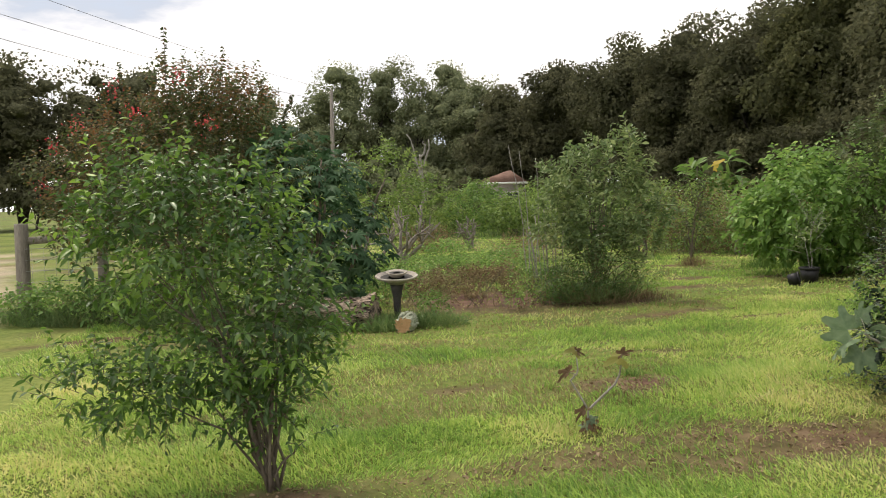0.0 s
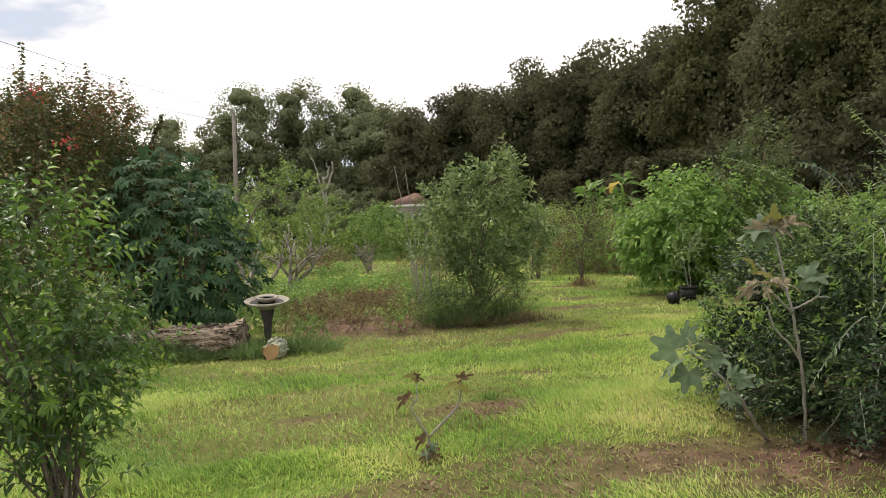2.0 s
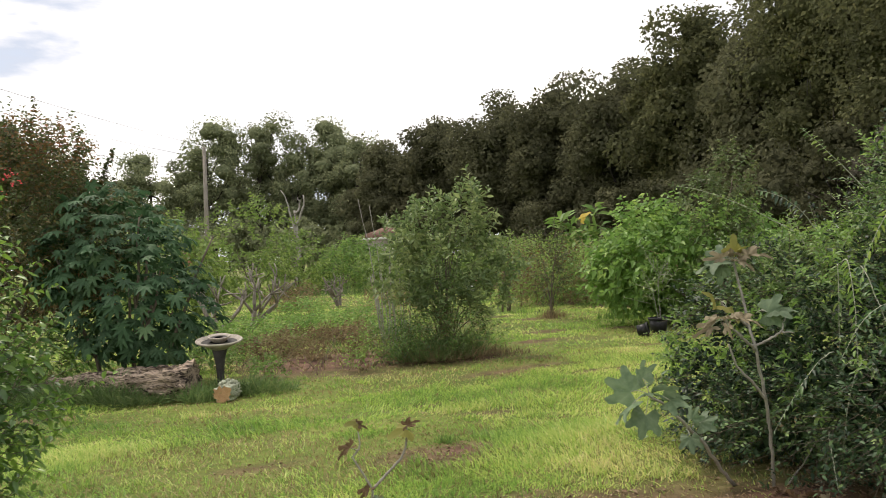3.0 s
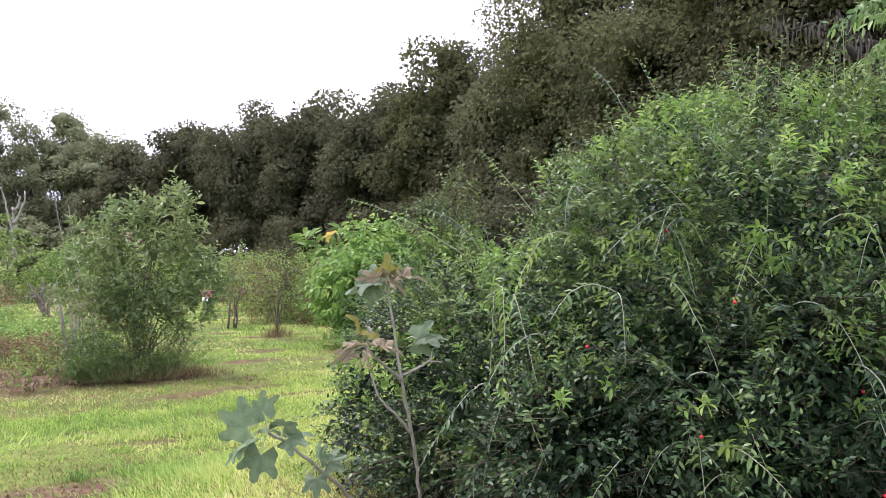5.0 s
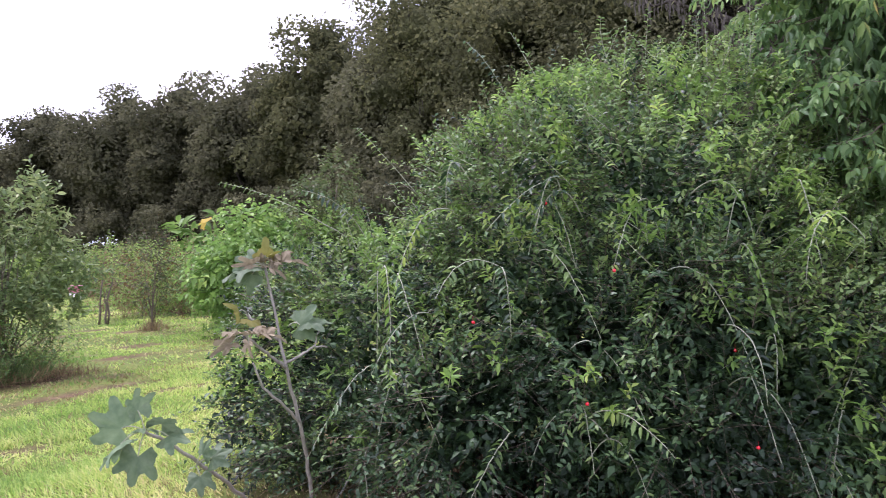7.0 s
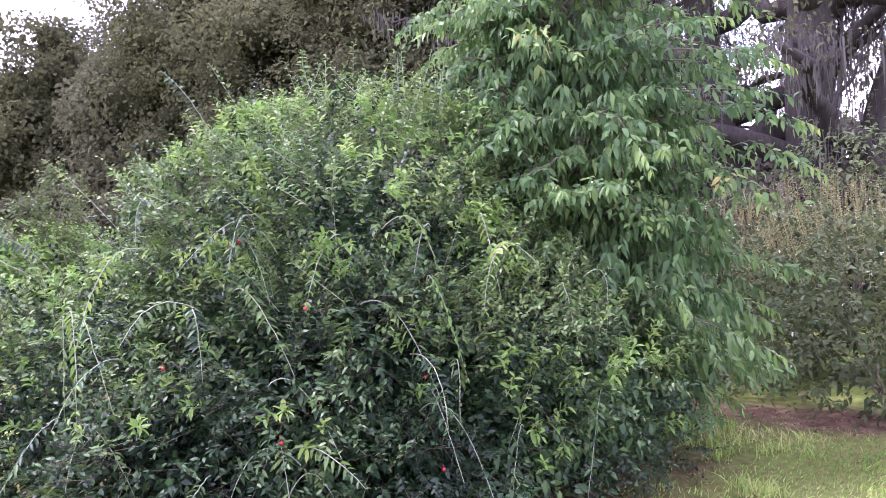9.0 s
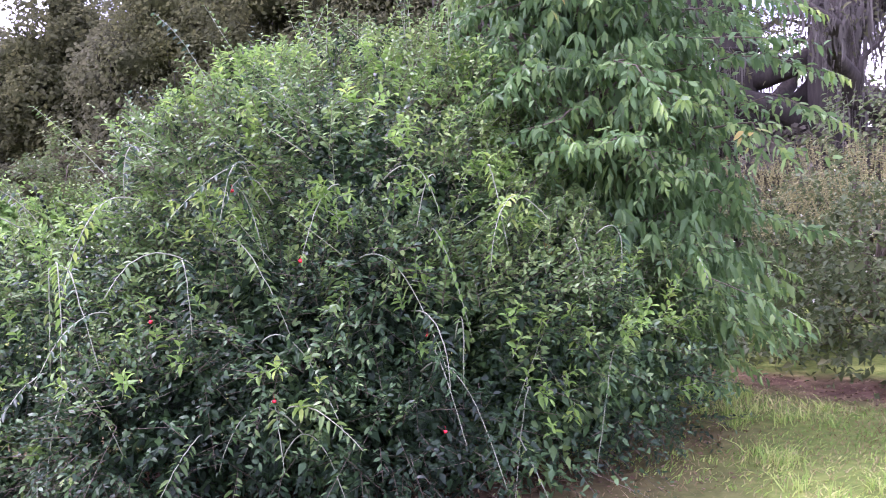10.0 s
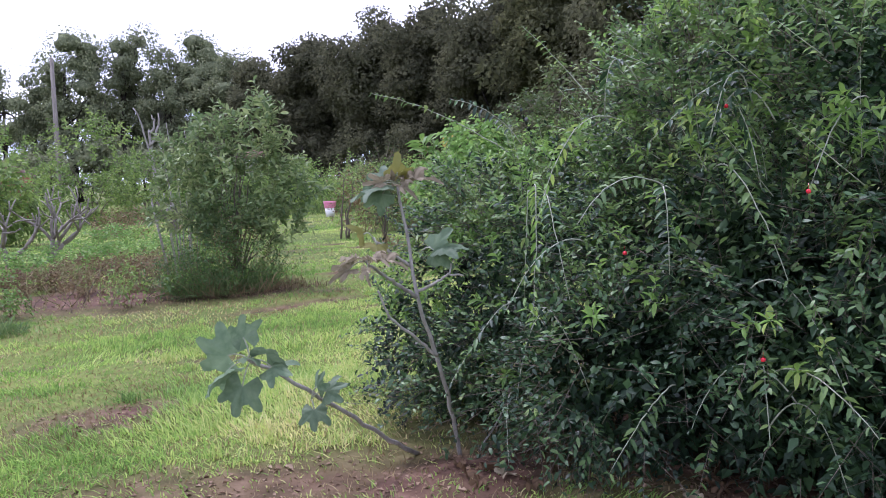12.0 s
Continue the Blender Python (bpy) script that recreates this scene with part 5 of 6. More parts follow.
shrub("foot_weeds", (2.25, 12.9, 0), [(0, 0, 0.34, 0.72, 0.5, 0.34), (-0.45, -0.05, 0.22, 0.45, 0.35, 0.24), (0.4, 0.05, 0.4, 0.42, 0.4, 0.38)], M_CHERRY_DARK, 0.085, 0.018, 420, 11, 108, "dense dark green weeds round the guava's foot", "weeds", 10, 0.006, M_DRYWEED, "slim", 0.34, 1.3, 0.1, 0.3, zmin=0.02, lumps=14, lump=(0.12, 0.3))
for k, (x, y, rx, ry, ln, n, mat, lb) in enumerate([
        (2.1, 12.7, 0.45, 0.28, 0.6, 700, M_TUFT, "tall unmown grass round the guava's foot"), (2.6, 12.9, 0.35, 0.28, 0.75, 700, M_TUFT, "tall unmown grass round the guava's foot"), (1.75, 12.85, 0.25, 0.25, 0.5, 250, M_WEED, "tall unmown grass round the guava's foot"),
        (2.35, 13.2, 0.6, 0.4, 0.8, 500, M_TUFT, "tall unmown grass round the guava's foot"), (2.35, 12.6, 0.7, 0.3, 0.4, 300, M_DRYWEED, "dry brown grass round the guava's foot"), (3.0, 13.1, 0.3, 0.3, 0.3, 200, M_DRYWEED, "dry brown grass round the guava's foot")]):
    grass_clump((x, y, 0), rx, ry, ln, n, mat, 102 + k, lb)
canes = thing("cane_bundle", (1.72, 13.75, 0), "bundle of dry pale canes standing upright", "canes")
for i in range(11):
    x, y = hr.normal(0, 0.12, 2)
    part("cane", Geo().add(*tube([(x, y, 0), (x * 1.2 - 0.03, y, 0.5), (x * 1.6 - 0.08, y, hr.uniform(1.0, 1.42))], 0.008, 5)), M_PALEBARK, canes)
stalks = thing("tall_stalks", (1.6, 15.9, 0), "tall thin bare grey stalks", "stalks")
for x, y, dx, h in ((0, 0, -0.32, 2.62), (0.05, 0.1, -0.16, 2.5), (0.12, -0.1, 0.06, 2.35)):
    part("stalk", Geo().add(*tube(curve_points((x, y, -0.02), (x + dx, y, h), (0.06, 0, 0), 8, 0.012, hr), np.linspace(0.013, 0.005, 8), 5)), M_PALEBARK, stalks, smooth=True)

# ---- shrubs of the orchard ----
shrub("light_green_shrub", (7.75, 16.3, 0), [(0, 0, 1.25, 1.8, 1.5, 0.9), (-1.0, -0.2, 1.15, 0.85, 0.9, 0.8), (0.2, 0.2, 0.6, 1.0, 0.9, 0.5), (1.0, 0, 1.4, 0.9, 0.9, 0.9)], M_LIGHT, 0.19, 0.12, 1300, 8, 111, "broad light green leafy shrub", "shrub", 8, 0.03, None, "plain", 0.4, 0.6, 0.2, 0.4, lumps=14, lump=(0.3, 0.5))
shrub("grey_green_shrub", (7.9, 15.0, 0), [(0, 0, 1.3, 0.5, 0.5, 1.0), (0.15, 0, 2.85, 0.36, 0.38, 0.45), (-0.4, 0, 2.3, 0.38, 0.33, 0.42), (0.1, 0, 2.2, 0.34, 0.34, 0.6)], M_BRAMBLE, 0.12, 0.065, 260, 9, 112, "tall ragged grey-green shrub", "shrub", 8, 0.025, None, "plain", 0.36, 1.0, 0.2, 0.3)
for i, (x, y, r, h, mat, lb) in enumerate([
        (-2.5, 36, 2.0, 4.3, M_SHRUB, "tall leafy green shrub beyond the bed"), (-0.7, 39, 1.7, 2.8, M_SHRUB, "rounded green shrub in the rough grass"), (1.5, 41, 1.5, 2.3, M_LIGHT, "rounded light green shrub in the rough grass"), (3.4, 37, 1.2, 1.7, M_SHRUB, "rounded green shrub in the rough grass"),
        (5.0, 41, 1.4, 1.9, M_SHRUB, "rounded green shrub in the rough grass"), (-5.0, 33, 1.9, 3.3, M_SHRUB, "rounded green shrub in the rough grass"), (-8.0, 35, 2.0, 3.0, M_SHRUB, "rounded green shrub in the rough grass"), (8.2, 37, 1.8, 1.9, M_SHRUB, "rounded green shrub in the rough grass"),
        (9.4, 30, 1.5, 1.5, M_SHRUB, "rounded green shrub in the rough grass"), (13.0, 32, 1.9, 1.9, M_SHRUB, "rounded green shrub in the rough grass"), (12.3, 25.5, 1.6, 2.0, M_LIGHT, "rounded light green shrub in the rough grass"), (14.0, 27.5, 1.8, 1.9, M_SHRUB, "rounded green shrub in the rough grass"),
        (14.5, 22, 1.9, 1.9, M_SHRUB, "rounded green shrub in the rough grass"), (13.5, 17.5, 1.9, 2.0, M_SHRUB, "rounded green shrub in the rough grass"), (6.0, 44, 2.0, 2.4, M_SHRUB, "rounded green shrub in the rough grass"), (10.5, 43, 2.0, 2.2, M_SHRUB, "rounded green shrub in the rough grass"), (-3.6, 24.5, 1.2, 2.3, M_SHRUB, "rounded green shrub in the rough grass"), (1.9, 45, 0.9, 2.3, M_SHRUB, "rounded green shrub in the rough grass"), (3.3, 45.5, 1.2, 1.7, M_LIGHT, "rounded light green shrub in the rough grass")]):
    shrub("garden_shrub", (x, y, 0), [(0, 0, h * 0.5, r, r * 0.9, h * 0.48), (0, 0, h * 0.2, r * 0.95, r * 0.85, h * 0.25)], mat, 0.22, 0.12, 330, 8, 120 + i, lb, "shrub", 6, 0.03, None, "plain", 0.5, 0.7, 0.1, 0.3, "orchard shrubs", lumps=12, lump=(0.3, 0.6), twig=0.005)
yp_ = shrub("yellow_tipped_shrub", (11.0, 33.5, 0), [(0, 0, 2.0, 1.0, 1.0, 1.0), (0, 0, 1.0, 0.8, 0.8, 0.8)], M_WEED, 0.95, 0.32, 44, 4, 140, "tall plant with broad upright leaves and one yellow leaf", "shrub", 5, 0.06, M_SHOOT, "ovate", 0.5, 1.6, 0.1, 0.3, inner=0.2, clear=0.1)
hang_leaf(lobed_leaf(0.42, 3, 0.5, 0.5, "yellow_leaf", M_YELLOW, 0.4, 9), yp_, (-0.35, -0.9, 2.75), (0.5, -0.4, 0.6), 0.9, 1.0, "large yellow leaf")


def thin_tree(place, h, seed, label, mat, n=110, stems=3, bark=None, r=0.03):
    return shrub("thin_tree", place, [(0, 0, h * 0.62, h * 0.2, h * 0.2, h * 0.38)], mat, 0.11, 0.05, n, 7, seed, label, "tree", stems, r, bark or M_BARK, "plain", 0.45, 0.9, 0.1, 0.3, "thin young trees", inner=0.1, zmin=h * 0.22, clear=0.05, twig=0.006)


thin_tree((5.65, 19.0, 0), 2.1, 151, "thin young tree with sparse brownish leaves", M_MYRTLE, 110, 6, None, 0.018)
thin_tree((5.2, 21.6, 0), 2.2, 152, "thin young tree with sparse leaves", M_SHRUB, 40, 3)
thin_tree((7.9, 22.2, 0), 2.0, 153, "slender whitish sapling on the lawn", M_WEED, 40, 3, M_PALEBARK)
tuft("tree_foot_weeds", (5.65, 19.0, 0), 0.35, 0.28, 240, M_DRYWEED, 155, "dry weeds at the tree's foot")

# ---- weed belts ----
for i, (x, y, r, ry, h, n, mat, lb) in enumerate([
        (9.5, 25.0, 3.2, 1.3, 0.8, 700, M_DRYWEED, "tall brownish weeds along the orchard"), (9.8, 25.4, 3.2, 1.4, 0.9, 1200, M_TUFT, "tall green weeds along the orchard"), (7.0, 18.0, 0.6, 0.5, 0.3, 500, M_WEED, "low weeds on the lawn"),
        (0.8, 15.2, 1.6, 1.0, 0.2, 350, M_WEED, "low green weeds in the bed"), (-0.2, 16.8, 1.8, 1.0, 0.2, 500, M_WEED, "low green weeds behind the bed"),
        (-4.6, 11.9, 2.0, 0.7, 0.45, 2200, M_TUFT, "tall grass along the fence"),
        (1.2, 36.0, 4.0, 1.2, 0.5, 1200, M_TUFT, "tall grass below the shrubs"), (10.0, 37.0, 5.0, 2.0, 1.0, 1800, M_TUFT, "tall green weeds along the orchard"), (3.2, 13.0, 0.5, 0.4, 0.2, 160, M_DRYWEED, "dry grass at the guava's foot")]):
    tuft("weeds", (x, y, 0), r, h, n, mat, 160 + i, lb, 0.5, 0.02 if y > 20 else 0.012, ry, "weeds")
for i, (x, y, r, h, mat, lb, k) in enumerate([
        (7.2, 24.6, 1.0, 1.0, M_SHRUB, "tall green weed thicket by the orchard", 0.13), (8.4, 24.2, 1.0, 1.2, M_DRYWEED, "tall brown weed thicket by the orchard", 0.12), (9.6, 24.0, 1.1, 1.1, M_SHRUB, "tall green weed thicket by the orchard", 0.13), (10.7, 24.3, 1.1, 1.1, M_DRYWEED, "tall brown weed thicket by the orchard", 0.12), (11.6, 23.6, 1.0, 1.2, M_WEED, "tall green weed thicket by the orchard", 0.13), (7.0, 27.0, 0.9, 1.0, M_SHRUB, "tall green weed thicket by the orchard", 0.13),
        *[(5.9 + 0.62 * k, 23.2 - 0.16 * k + 0.7 * math.sin(k * 2.1), 0.75 + 0.15 * math.sin(k * 1.7), 1.55 + 0.4 * math.sin(k * 2.9), (M_DRYWEED, M_SHRUB, M_WEED, M_SEED, M_SHRUB)[k % 5], ("tall brown weed thicket by the orchard", "tall green weed thicket by the orchard", "tall green weed thicket by the orchard", "tall straw-coloured weed thicket by the orchard", "tall green weed thicket by the orchard")[k % 5], 0.11) for k in range(14)],
        (-0.6, 16.8, 0.8, 0.42, M_WEED, "leafy green weed in the bed", 0.09), (0.5, 17.4, 0.8, 0.45, M_WEED, "leafy green weed in the bed", 0.09), (1.5, 18.2, 0.8, 0.5, M_LIGHT, "light green leafy weed in the bed", 0.10), (-1.2, 15.6, 0.7, 0.5, M_WEED, "leafy green weed in the bed", 0.09), (0.2, 15.4, 0.55, 0.34, M_DRYWEED, "dry brown weed in the garden bed", 0.07), (1.0, 16.3, 0.6, 0.36, M_DRYWEED, "dry brown weed in the garden bed", 0.07), (-0.1, 14.6, 0.45, 0.3, M_SEED, "straw-coloured dry weed in the garden bed", 0.07),
        (-5.6, 11.9, 0.75, 0.5, M_WEED, "broad-leaved green weed beside the fence", 0.11), (-4.6, 11.7, 0.7, 0.55, M_WEED, "broad-leaved green weed beside the fence", 0.11), (-3.6, 11.6, 0.7, 0.6, M_WEED, "broad-leaved green weed beside the fence", 0.10), (-2.9, 12.2, 0.6, 0.7, M_WEED, "broad-leaved green weed beside the fence", 0.10),
        (-0.15, 12.0, 0.22, 0.28, M_WEED, "leafy green weed in the bed", 0.07), (1.12, 12.2, 0.2, 0.5, M_SHRUB, "small dark green plant", 0.07),
        (0.4, 13.6, 0.35, 0.25, M_DRYWEED, "dry brown weed in the garden bed", 0.06), (1.2, 13.8, 0.35, 0.28, M_DRYWEED, "dry brown weed in the garden bed", 0.06), (0.9, 15.9, 0.6, 0.26, M_DRYWEED, "dry brown weed in the garden bed", 0.07), (-0.4, 14.2, 0.5, 0.3, M_DRYWEED, "dry brown weed in the garden bed", 0.07),
        (1.8, 16.0, 0.6, 0.25, M_WEED, "leafy green weed in the bed", 0.09), (-0.9, 13.0, 0.5, 0.5, M_WEED, "leafy green weed in the bed", 0.08), (0.1, 20.0, 0.8, 0.6, M_WEED, "leafy green weed in the bed", 0.10), (2.2, 21.5, 0.9, 0.7, M_DRYWEED, "dry brown weed in the garden bed", 0.08), (-0.4, 26.0, 0.8, 0.7, M_DRYWEED, "dry brown weed in the garden bed", 0.1)]):
    shrub("weed_plant", (x, y, 0), [(0, 0, h * 0.45, r, r * 0.8, h * 0.5)], mat, k, k * 0.55, int(110 * r / 0.5), 6, 180 + i, lb, "weed", 4, 0.008, M_DRYWEED, "plain", h * 0.45, 1.0, 0.1, 0.3, "garden weeds", inner=0.2, zmin=0.02, clear=0.1)


for i, (x, y, rx, ry, ln, n, lb) in enumerate([(-2.25, 10.60, 0.6, 0.14, 0.46, 1300, "long grass against the log"), (-1.45, 10.30, 0.4, 0.12, 0.34, 600, "long grass against the log"), (-0.75, 10.45, 0.3, 0.18, 0.32, 500, "long grass below the bird bath"),
                                                 (-0.1, 10.7, 0.4, 0.25, 0.34, 700, "long grass below the bird bath"), (-1.85, 10.45, 0.4, 0.13, 0.42, 800, "long grass against the log"), (-0.72, 10.20, 0.25, 0.12, 0.42, 400, "long grass against the log"), (-0.35, 10.55, 0.25, 0.15, 0.36, 320, "long grass below the bird bath"), (-3.4, 11.1, 0.7, 0.3, 0.45, 1200, "long grass along the fence"), (-5.0, 11.5, 0.9, 0.35, 0.45, 1300, "long grass along the fence")]):
    grass_clump((x, y, 0), rx, ry, ln, n, M_TUFT, 230 + i, lb)


def dry_stalks(place, n, h, spread, seed):
    """A clump of dead forked stalks standing in the bed."""
    rng = np.random.default_rng(seed)
    ob = thing("dead_stalks", place, "dead brown stalks standing in bare earth", "dead plant", "dead stalks in the bed")
    for k in range(n * 2 // 3):
        a = np.array([*rng.normal(0, spread, 2), -0.02])
        e = a + np.array([rng.normal(0, 0.2), rng.normal(0, 0.2), h * rng.uniform(0.35, 1.2)])
        q = curve_points(a, e, (0, 0, 0), 5, 0.012, rng)
        g = Geo().add(*tube(q, np.linspace(0.006, 0.003, 5), 4))
        for m in range(2):
            s = q[rng.integers(2, 5)]
            g.add(*tube([s, s + np.array([rng.normal(0, 0.08), rng.normal(0, 0.08), rng.uniform(0.03, 0.12)])], 0.003, 3))
        part("stalk", g, M_BARK if k % 3 == 0 else M_SEED, ob)
    p = np.stack([rng.normal(0, spread * 1.1, 26), rng.normal(0, spread * 1.1, 26), rng.uniform(0.02, h * 0.8, 26)], -1)
    part("withered_foliage", Geo().add(*leaf_cloud(p, rng.normal(0, 1, p.shape) - np.array([0, 0, 0.6]), 0.07, 0.026, rng, "plain", 0.4)), M_DRYWEED, ob, kind="stuff")


for k, (x, y, n, hh, s) in enumerate([(0.25, 12.4, 14, 0.38, 0.2), (0.85, 12.7, 14, 0.42, 0.22), (-0.3, 12.9, 10, 0.35, 0.2), (1.35, 13.9, 12, 0.5, 0.2), (0.5, 14.3, 12, 0.4, 0.25), (1.45, 12.5, 8, 0.35, 0.12)]):
    dry_stalks((x, y, 0), n, hh, s, 240 + k)


# ---- bare-branched shrubs ----
def bare_shrub(place, h, seed):
    rng = np.random.default_rng(seed)
    ob = thing("bare_branched_shrub", place, "bare pale shrub with forking thick branches", "shrub", "bare branched shrubs")

    def fork(a, d, length, r, level):
        b = a + d * length
        part("branch", Geo().add(*tube(curve_points(a, b, rng.normal(0, 0.012, 3), 4), np.linspace(r, r * 0.75, 4), 5)), M_POST, ob, smooth=True)
        if level:
            for k in range(2):
                e = unit(d * 0.8 + rng.normal(0, 0.5, 3) + np.array([0, 0, 0.25]))
                fork(b, e, length * rng.uniform(0.6, 0.95), r * 0.66, level - 1)

    for k in range(4):
        fork(np.array([0.03 * k, 0, -0.02]), unit(np.array([rng.normal(0, 0.5), rng.normal(0, 0.4), 1.0])), h * 0.21, 0.056, 3)


bare_shrub((-1.75, 19.0, 0), 2.3, 201)
bare_shrub((-1.1, 19.2, 0), 2.6, 202)
bare_shrub((0.9, 27.0, 0), 1.8, 203)


# ---- logs ----
def log(name, place, turn, length, r, label, cut_label, seed, bark=None, cut=None, thin=1.0):
    rng = np.random.default_rng(seed)
    ob = thing(name, place, label, "log")
    ob.rotation_euler = (0, 0, turn)
    nx, ns = 64, 48
    x = np.linspace(0, length, nx)
    ang = np.linspace(0, 2 * np.pi, ns, endpoint=False)
    X, A = np.meshgrid(x, ang, indexing="ij")
    R = r * (0.78 + 0.34 * value_noise(X * 9, A * 2.2, seed) + 0.14 * value_noise(X * 3, A * 5 + 3, seed + 1)) - 0.17 * r * (value_noise(X * 4, A * 9, seed + 2) > 0.52) - 0.1 * r * (value_noise(X * 14, A * 12, seed + 3) > 0.6)
    R = R * (thin + (1 - thin) * X / length)
    mid = r * 0.92 * (thin + (1 - thin) * X / length)
    v = np.stack([X, R * np.cos(A), mid + R * np.sin(A)], -1).reshape(-1, 3)
    i, j = np.meshgrid(np.arange(nx - 1), np.arange(ns), indexing="ij")
    q0, q1 = i * ns + j, i * ns + (j + 1) % ns
    f = np.concatenate([np.stack([q0, q1, q1 + ns], -1).reshape(-1, 3), np.stack([q0, q1 + ns, q0 + ns], -1).reshape(-1, 3)])
    part("bark", Geo().add(v, f), bark or M_LOGBARK, ob)
    for e, sgn in ((0, 1), (nx - 1, -1)):
        ring = np.stack([X[e], R[e] * 0.98 * np.cos(A[e]), mid[e] + R[e] * 0.98 * np.sin(A[e])], -1)
        ring[:, 0] += sgn * 0.006
        v = np.concatenate([[(x[e] + sgn * 0.012, 0, mid[e, 0])], ring])
        k = np.arange(ns)
        part("cut_end", Geo().add(v, np.stack([np.zeros(ns, int), k + 1, (k + 1) % ns + 1], -1)), cut or M_CUTWOOD, ob, cut_label)
    for n in range(9):
        a, xx = rng.uniform(0.3, 2.8), rng.uniform(0.05, 0.8) * length
        k_ = thin + (1 - thin) * xx / length
        c = np.array([xx, math.cos(a) * r * 0.98 * k_, (0.92 + math.sin(a) * 0.98) * r * k_])
        g = Geo().add(*tube(curve_points(c, c + np.array([rng.uniform(0.15, 0.4) * length * 0.5, 0.02, 0.0]), (0, 0, 0.01), 5, 0.01, rng), [0.008, 0.022, 0.026, 0.02, 0.006], 5))
        part("bark_flake", g, bark or M_LOGBARK, ob)
    return ob


log("fallen_log", (-2.62, 10.98, 0), -0.29, 1.84, 0.23, "large weathered fallen log with flaking bark", "weathered grey cut end", 211, cut=M_LOGBARK, thin=0.62)
log("fallen_log", (-4.9, 12.75, 0), -0.05, 1.2, 0.22, "dark reddish fallen log among the weeds", "dark cut end", 212, cut=M_LOGBARK)
log("firewood_log", (-0.50, 10.05, 0), 1.35, 0.34, 0.11, "short lichen-covered firewood log", "fresh orange-brown sawn end", 213, M_LICHEN)

# ---- bird bath ----
bath = thing("bird_bath", (-0.60, 10.73, 0), "round concrete bird bath on a dark pedestal", "bird bath")
part("pedestal", Geo().add(*lathe([(0.0, 0), (0.12, 0), (0.12, 0.04), (0.05, 0.07), (0.04, 0.15), (0.05, 0.35), (0.07, 0.46), (0.09, 0.54), (0.0, 0.54)], 24)), M_DARKSTONE, bath, "dark concrete pedestal", smooth=True)
part("bowl", Geo().add(*lathe([(0.0, 0.535), (0.09, 0.545), (0.16, 0.59), (0.262, 0.633), (0.278, 0.65), (0.265, 0.662), (0.245, 0.655), (0.2, 0.625), (0.1, 0.605), (0.0, 0.60)], 40, 0.004, hr)), M_CONCRETE, bath, "pale stained concrete bowl", smooth=True)
part("bowl_water", Geo().add(*lathe([(0.0, 0.632), (0.208, 0.632)], 30)), M_DARKSTONE, bath, "dark shallow water in the bowl")
part("inner_dish", Geo().add(*lathe([(0.0, 0.604), (0.05, 0.61), (0.10, 0.66), (0.135, 0.69), (0.138, 0.702), (0.125, 0.704), (0.09, 0.675), (0.0, 0.66)], 30)), M_CONCRETE, bath, "small grey dish", smooth=True)
part("dish_water", Geo().add(*lathe([(0.0, 0.686), (0.10, 0.686)], 24)), M_DARKSTONE, bath, "dark water in the dish")

for piece in bath.children:
    if not piece.name.startswith("pedestal"):
        piece.matrix_basis = Matrix.Translation((0, 0, 0.57)) @ Matrix.Rotation(radians(8), 4, "X") @ Matrix.Translation((0, 0, -0.57))

# ---- fence ----
fence = thing("fence", (-6.42, 12.85, 0), "weathered wooden corner brace of a wire fence", "fence")
part("post", Geo().add(*lathe([(0.0, -0.05), (0.105, -0.05), (0.10, 0.6), (0.097, 1.36), (0.088, 1.385), (0.0, 1.39)], 16, 0.02, hr)), M_POST, fence, smooth=True)
p2 = part("post", Geo().add(*lathe([(0.0, -0.05), (0.085, -0.05), (0.08, 0.6), (0.078, 1.18), (0.07, 1.2), (0.0, 1.205)], 16, 0.02, hr)), M_POST, fence, smooth=True)
p2.location = (1.02, 0.5, 0)
part("rail", Geo().add(*tube([(0.05, 0.02, 1.12), (0.5, 0.25, 1.14), (1.0, 0.49, 1.13)], [0.06, 0.055, 0.055], 12)), M_POST, fence, smooth=True)
for k in range(6):
    z = 0.15 + 0.17 * k
    part("wire", Geo().add(*tube([(0, -0.1, z), (1.02, 0.41, z), (3.6, 1.7, z - 0.02)], 0.004, 4)), M_FENCEWIRE, fence)
for k in range(22):
    s = 0.15 * (k + 1)
    part("wire", Geo().add(*tube([(s, -0.1 + 0.5 * s, 0.15), (s, -0.1 + 0.5 * s, 1.0)], 0.003, 4)), M_FENCEWIRE, fence)

# ---- pots and bin ----
def plant_pot(place, turn, label):
    ob = thing("plant_pot", place, label, "plant pot", "black pots")
    ob.rotation_euler = turn
    part("body", Geo().add(*lathe([(0.0, 0.0), (0.135, 0.0), (0.165, 0.26), (0.150, 0.26), (0.125, 0.03), (0.0, 0.03)], 24)), M_PLASTIC, ob, smooth=True)
    part("rim", Geo().add(*lathe([(0.166, 0.235), (0.178, 0.235), (0.182, 0.275), (0.152, 0.277), (0.150, 0.24)], 24)), M_PLASTIC, ob, smooth=True)
    return ob


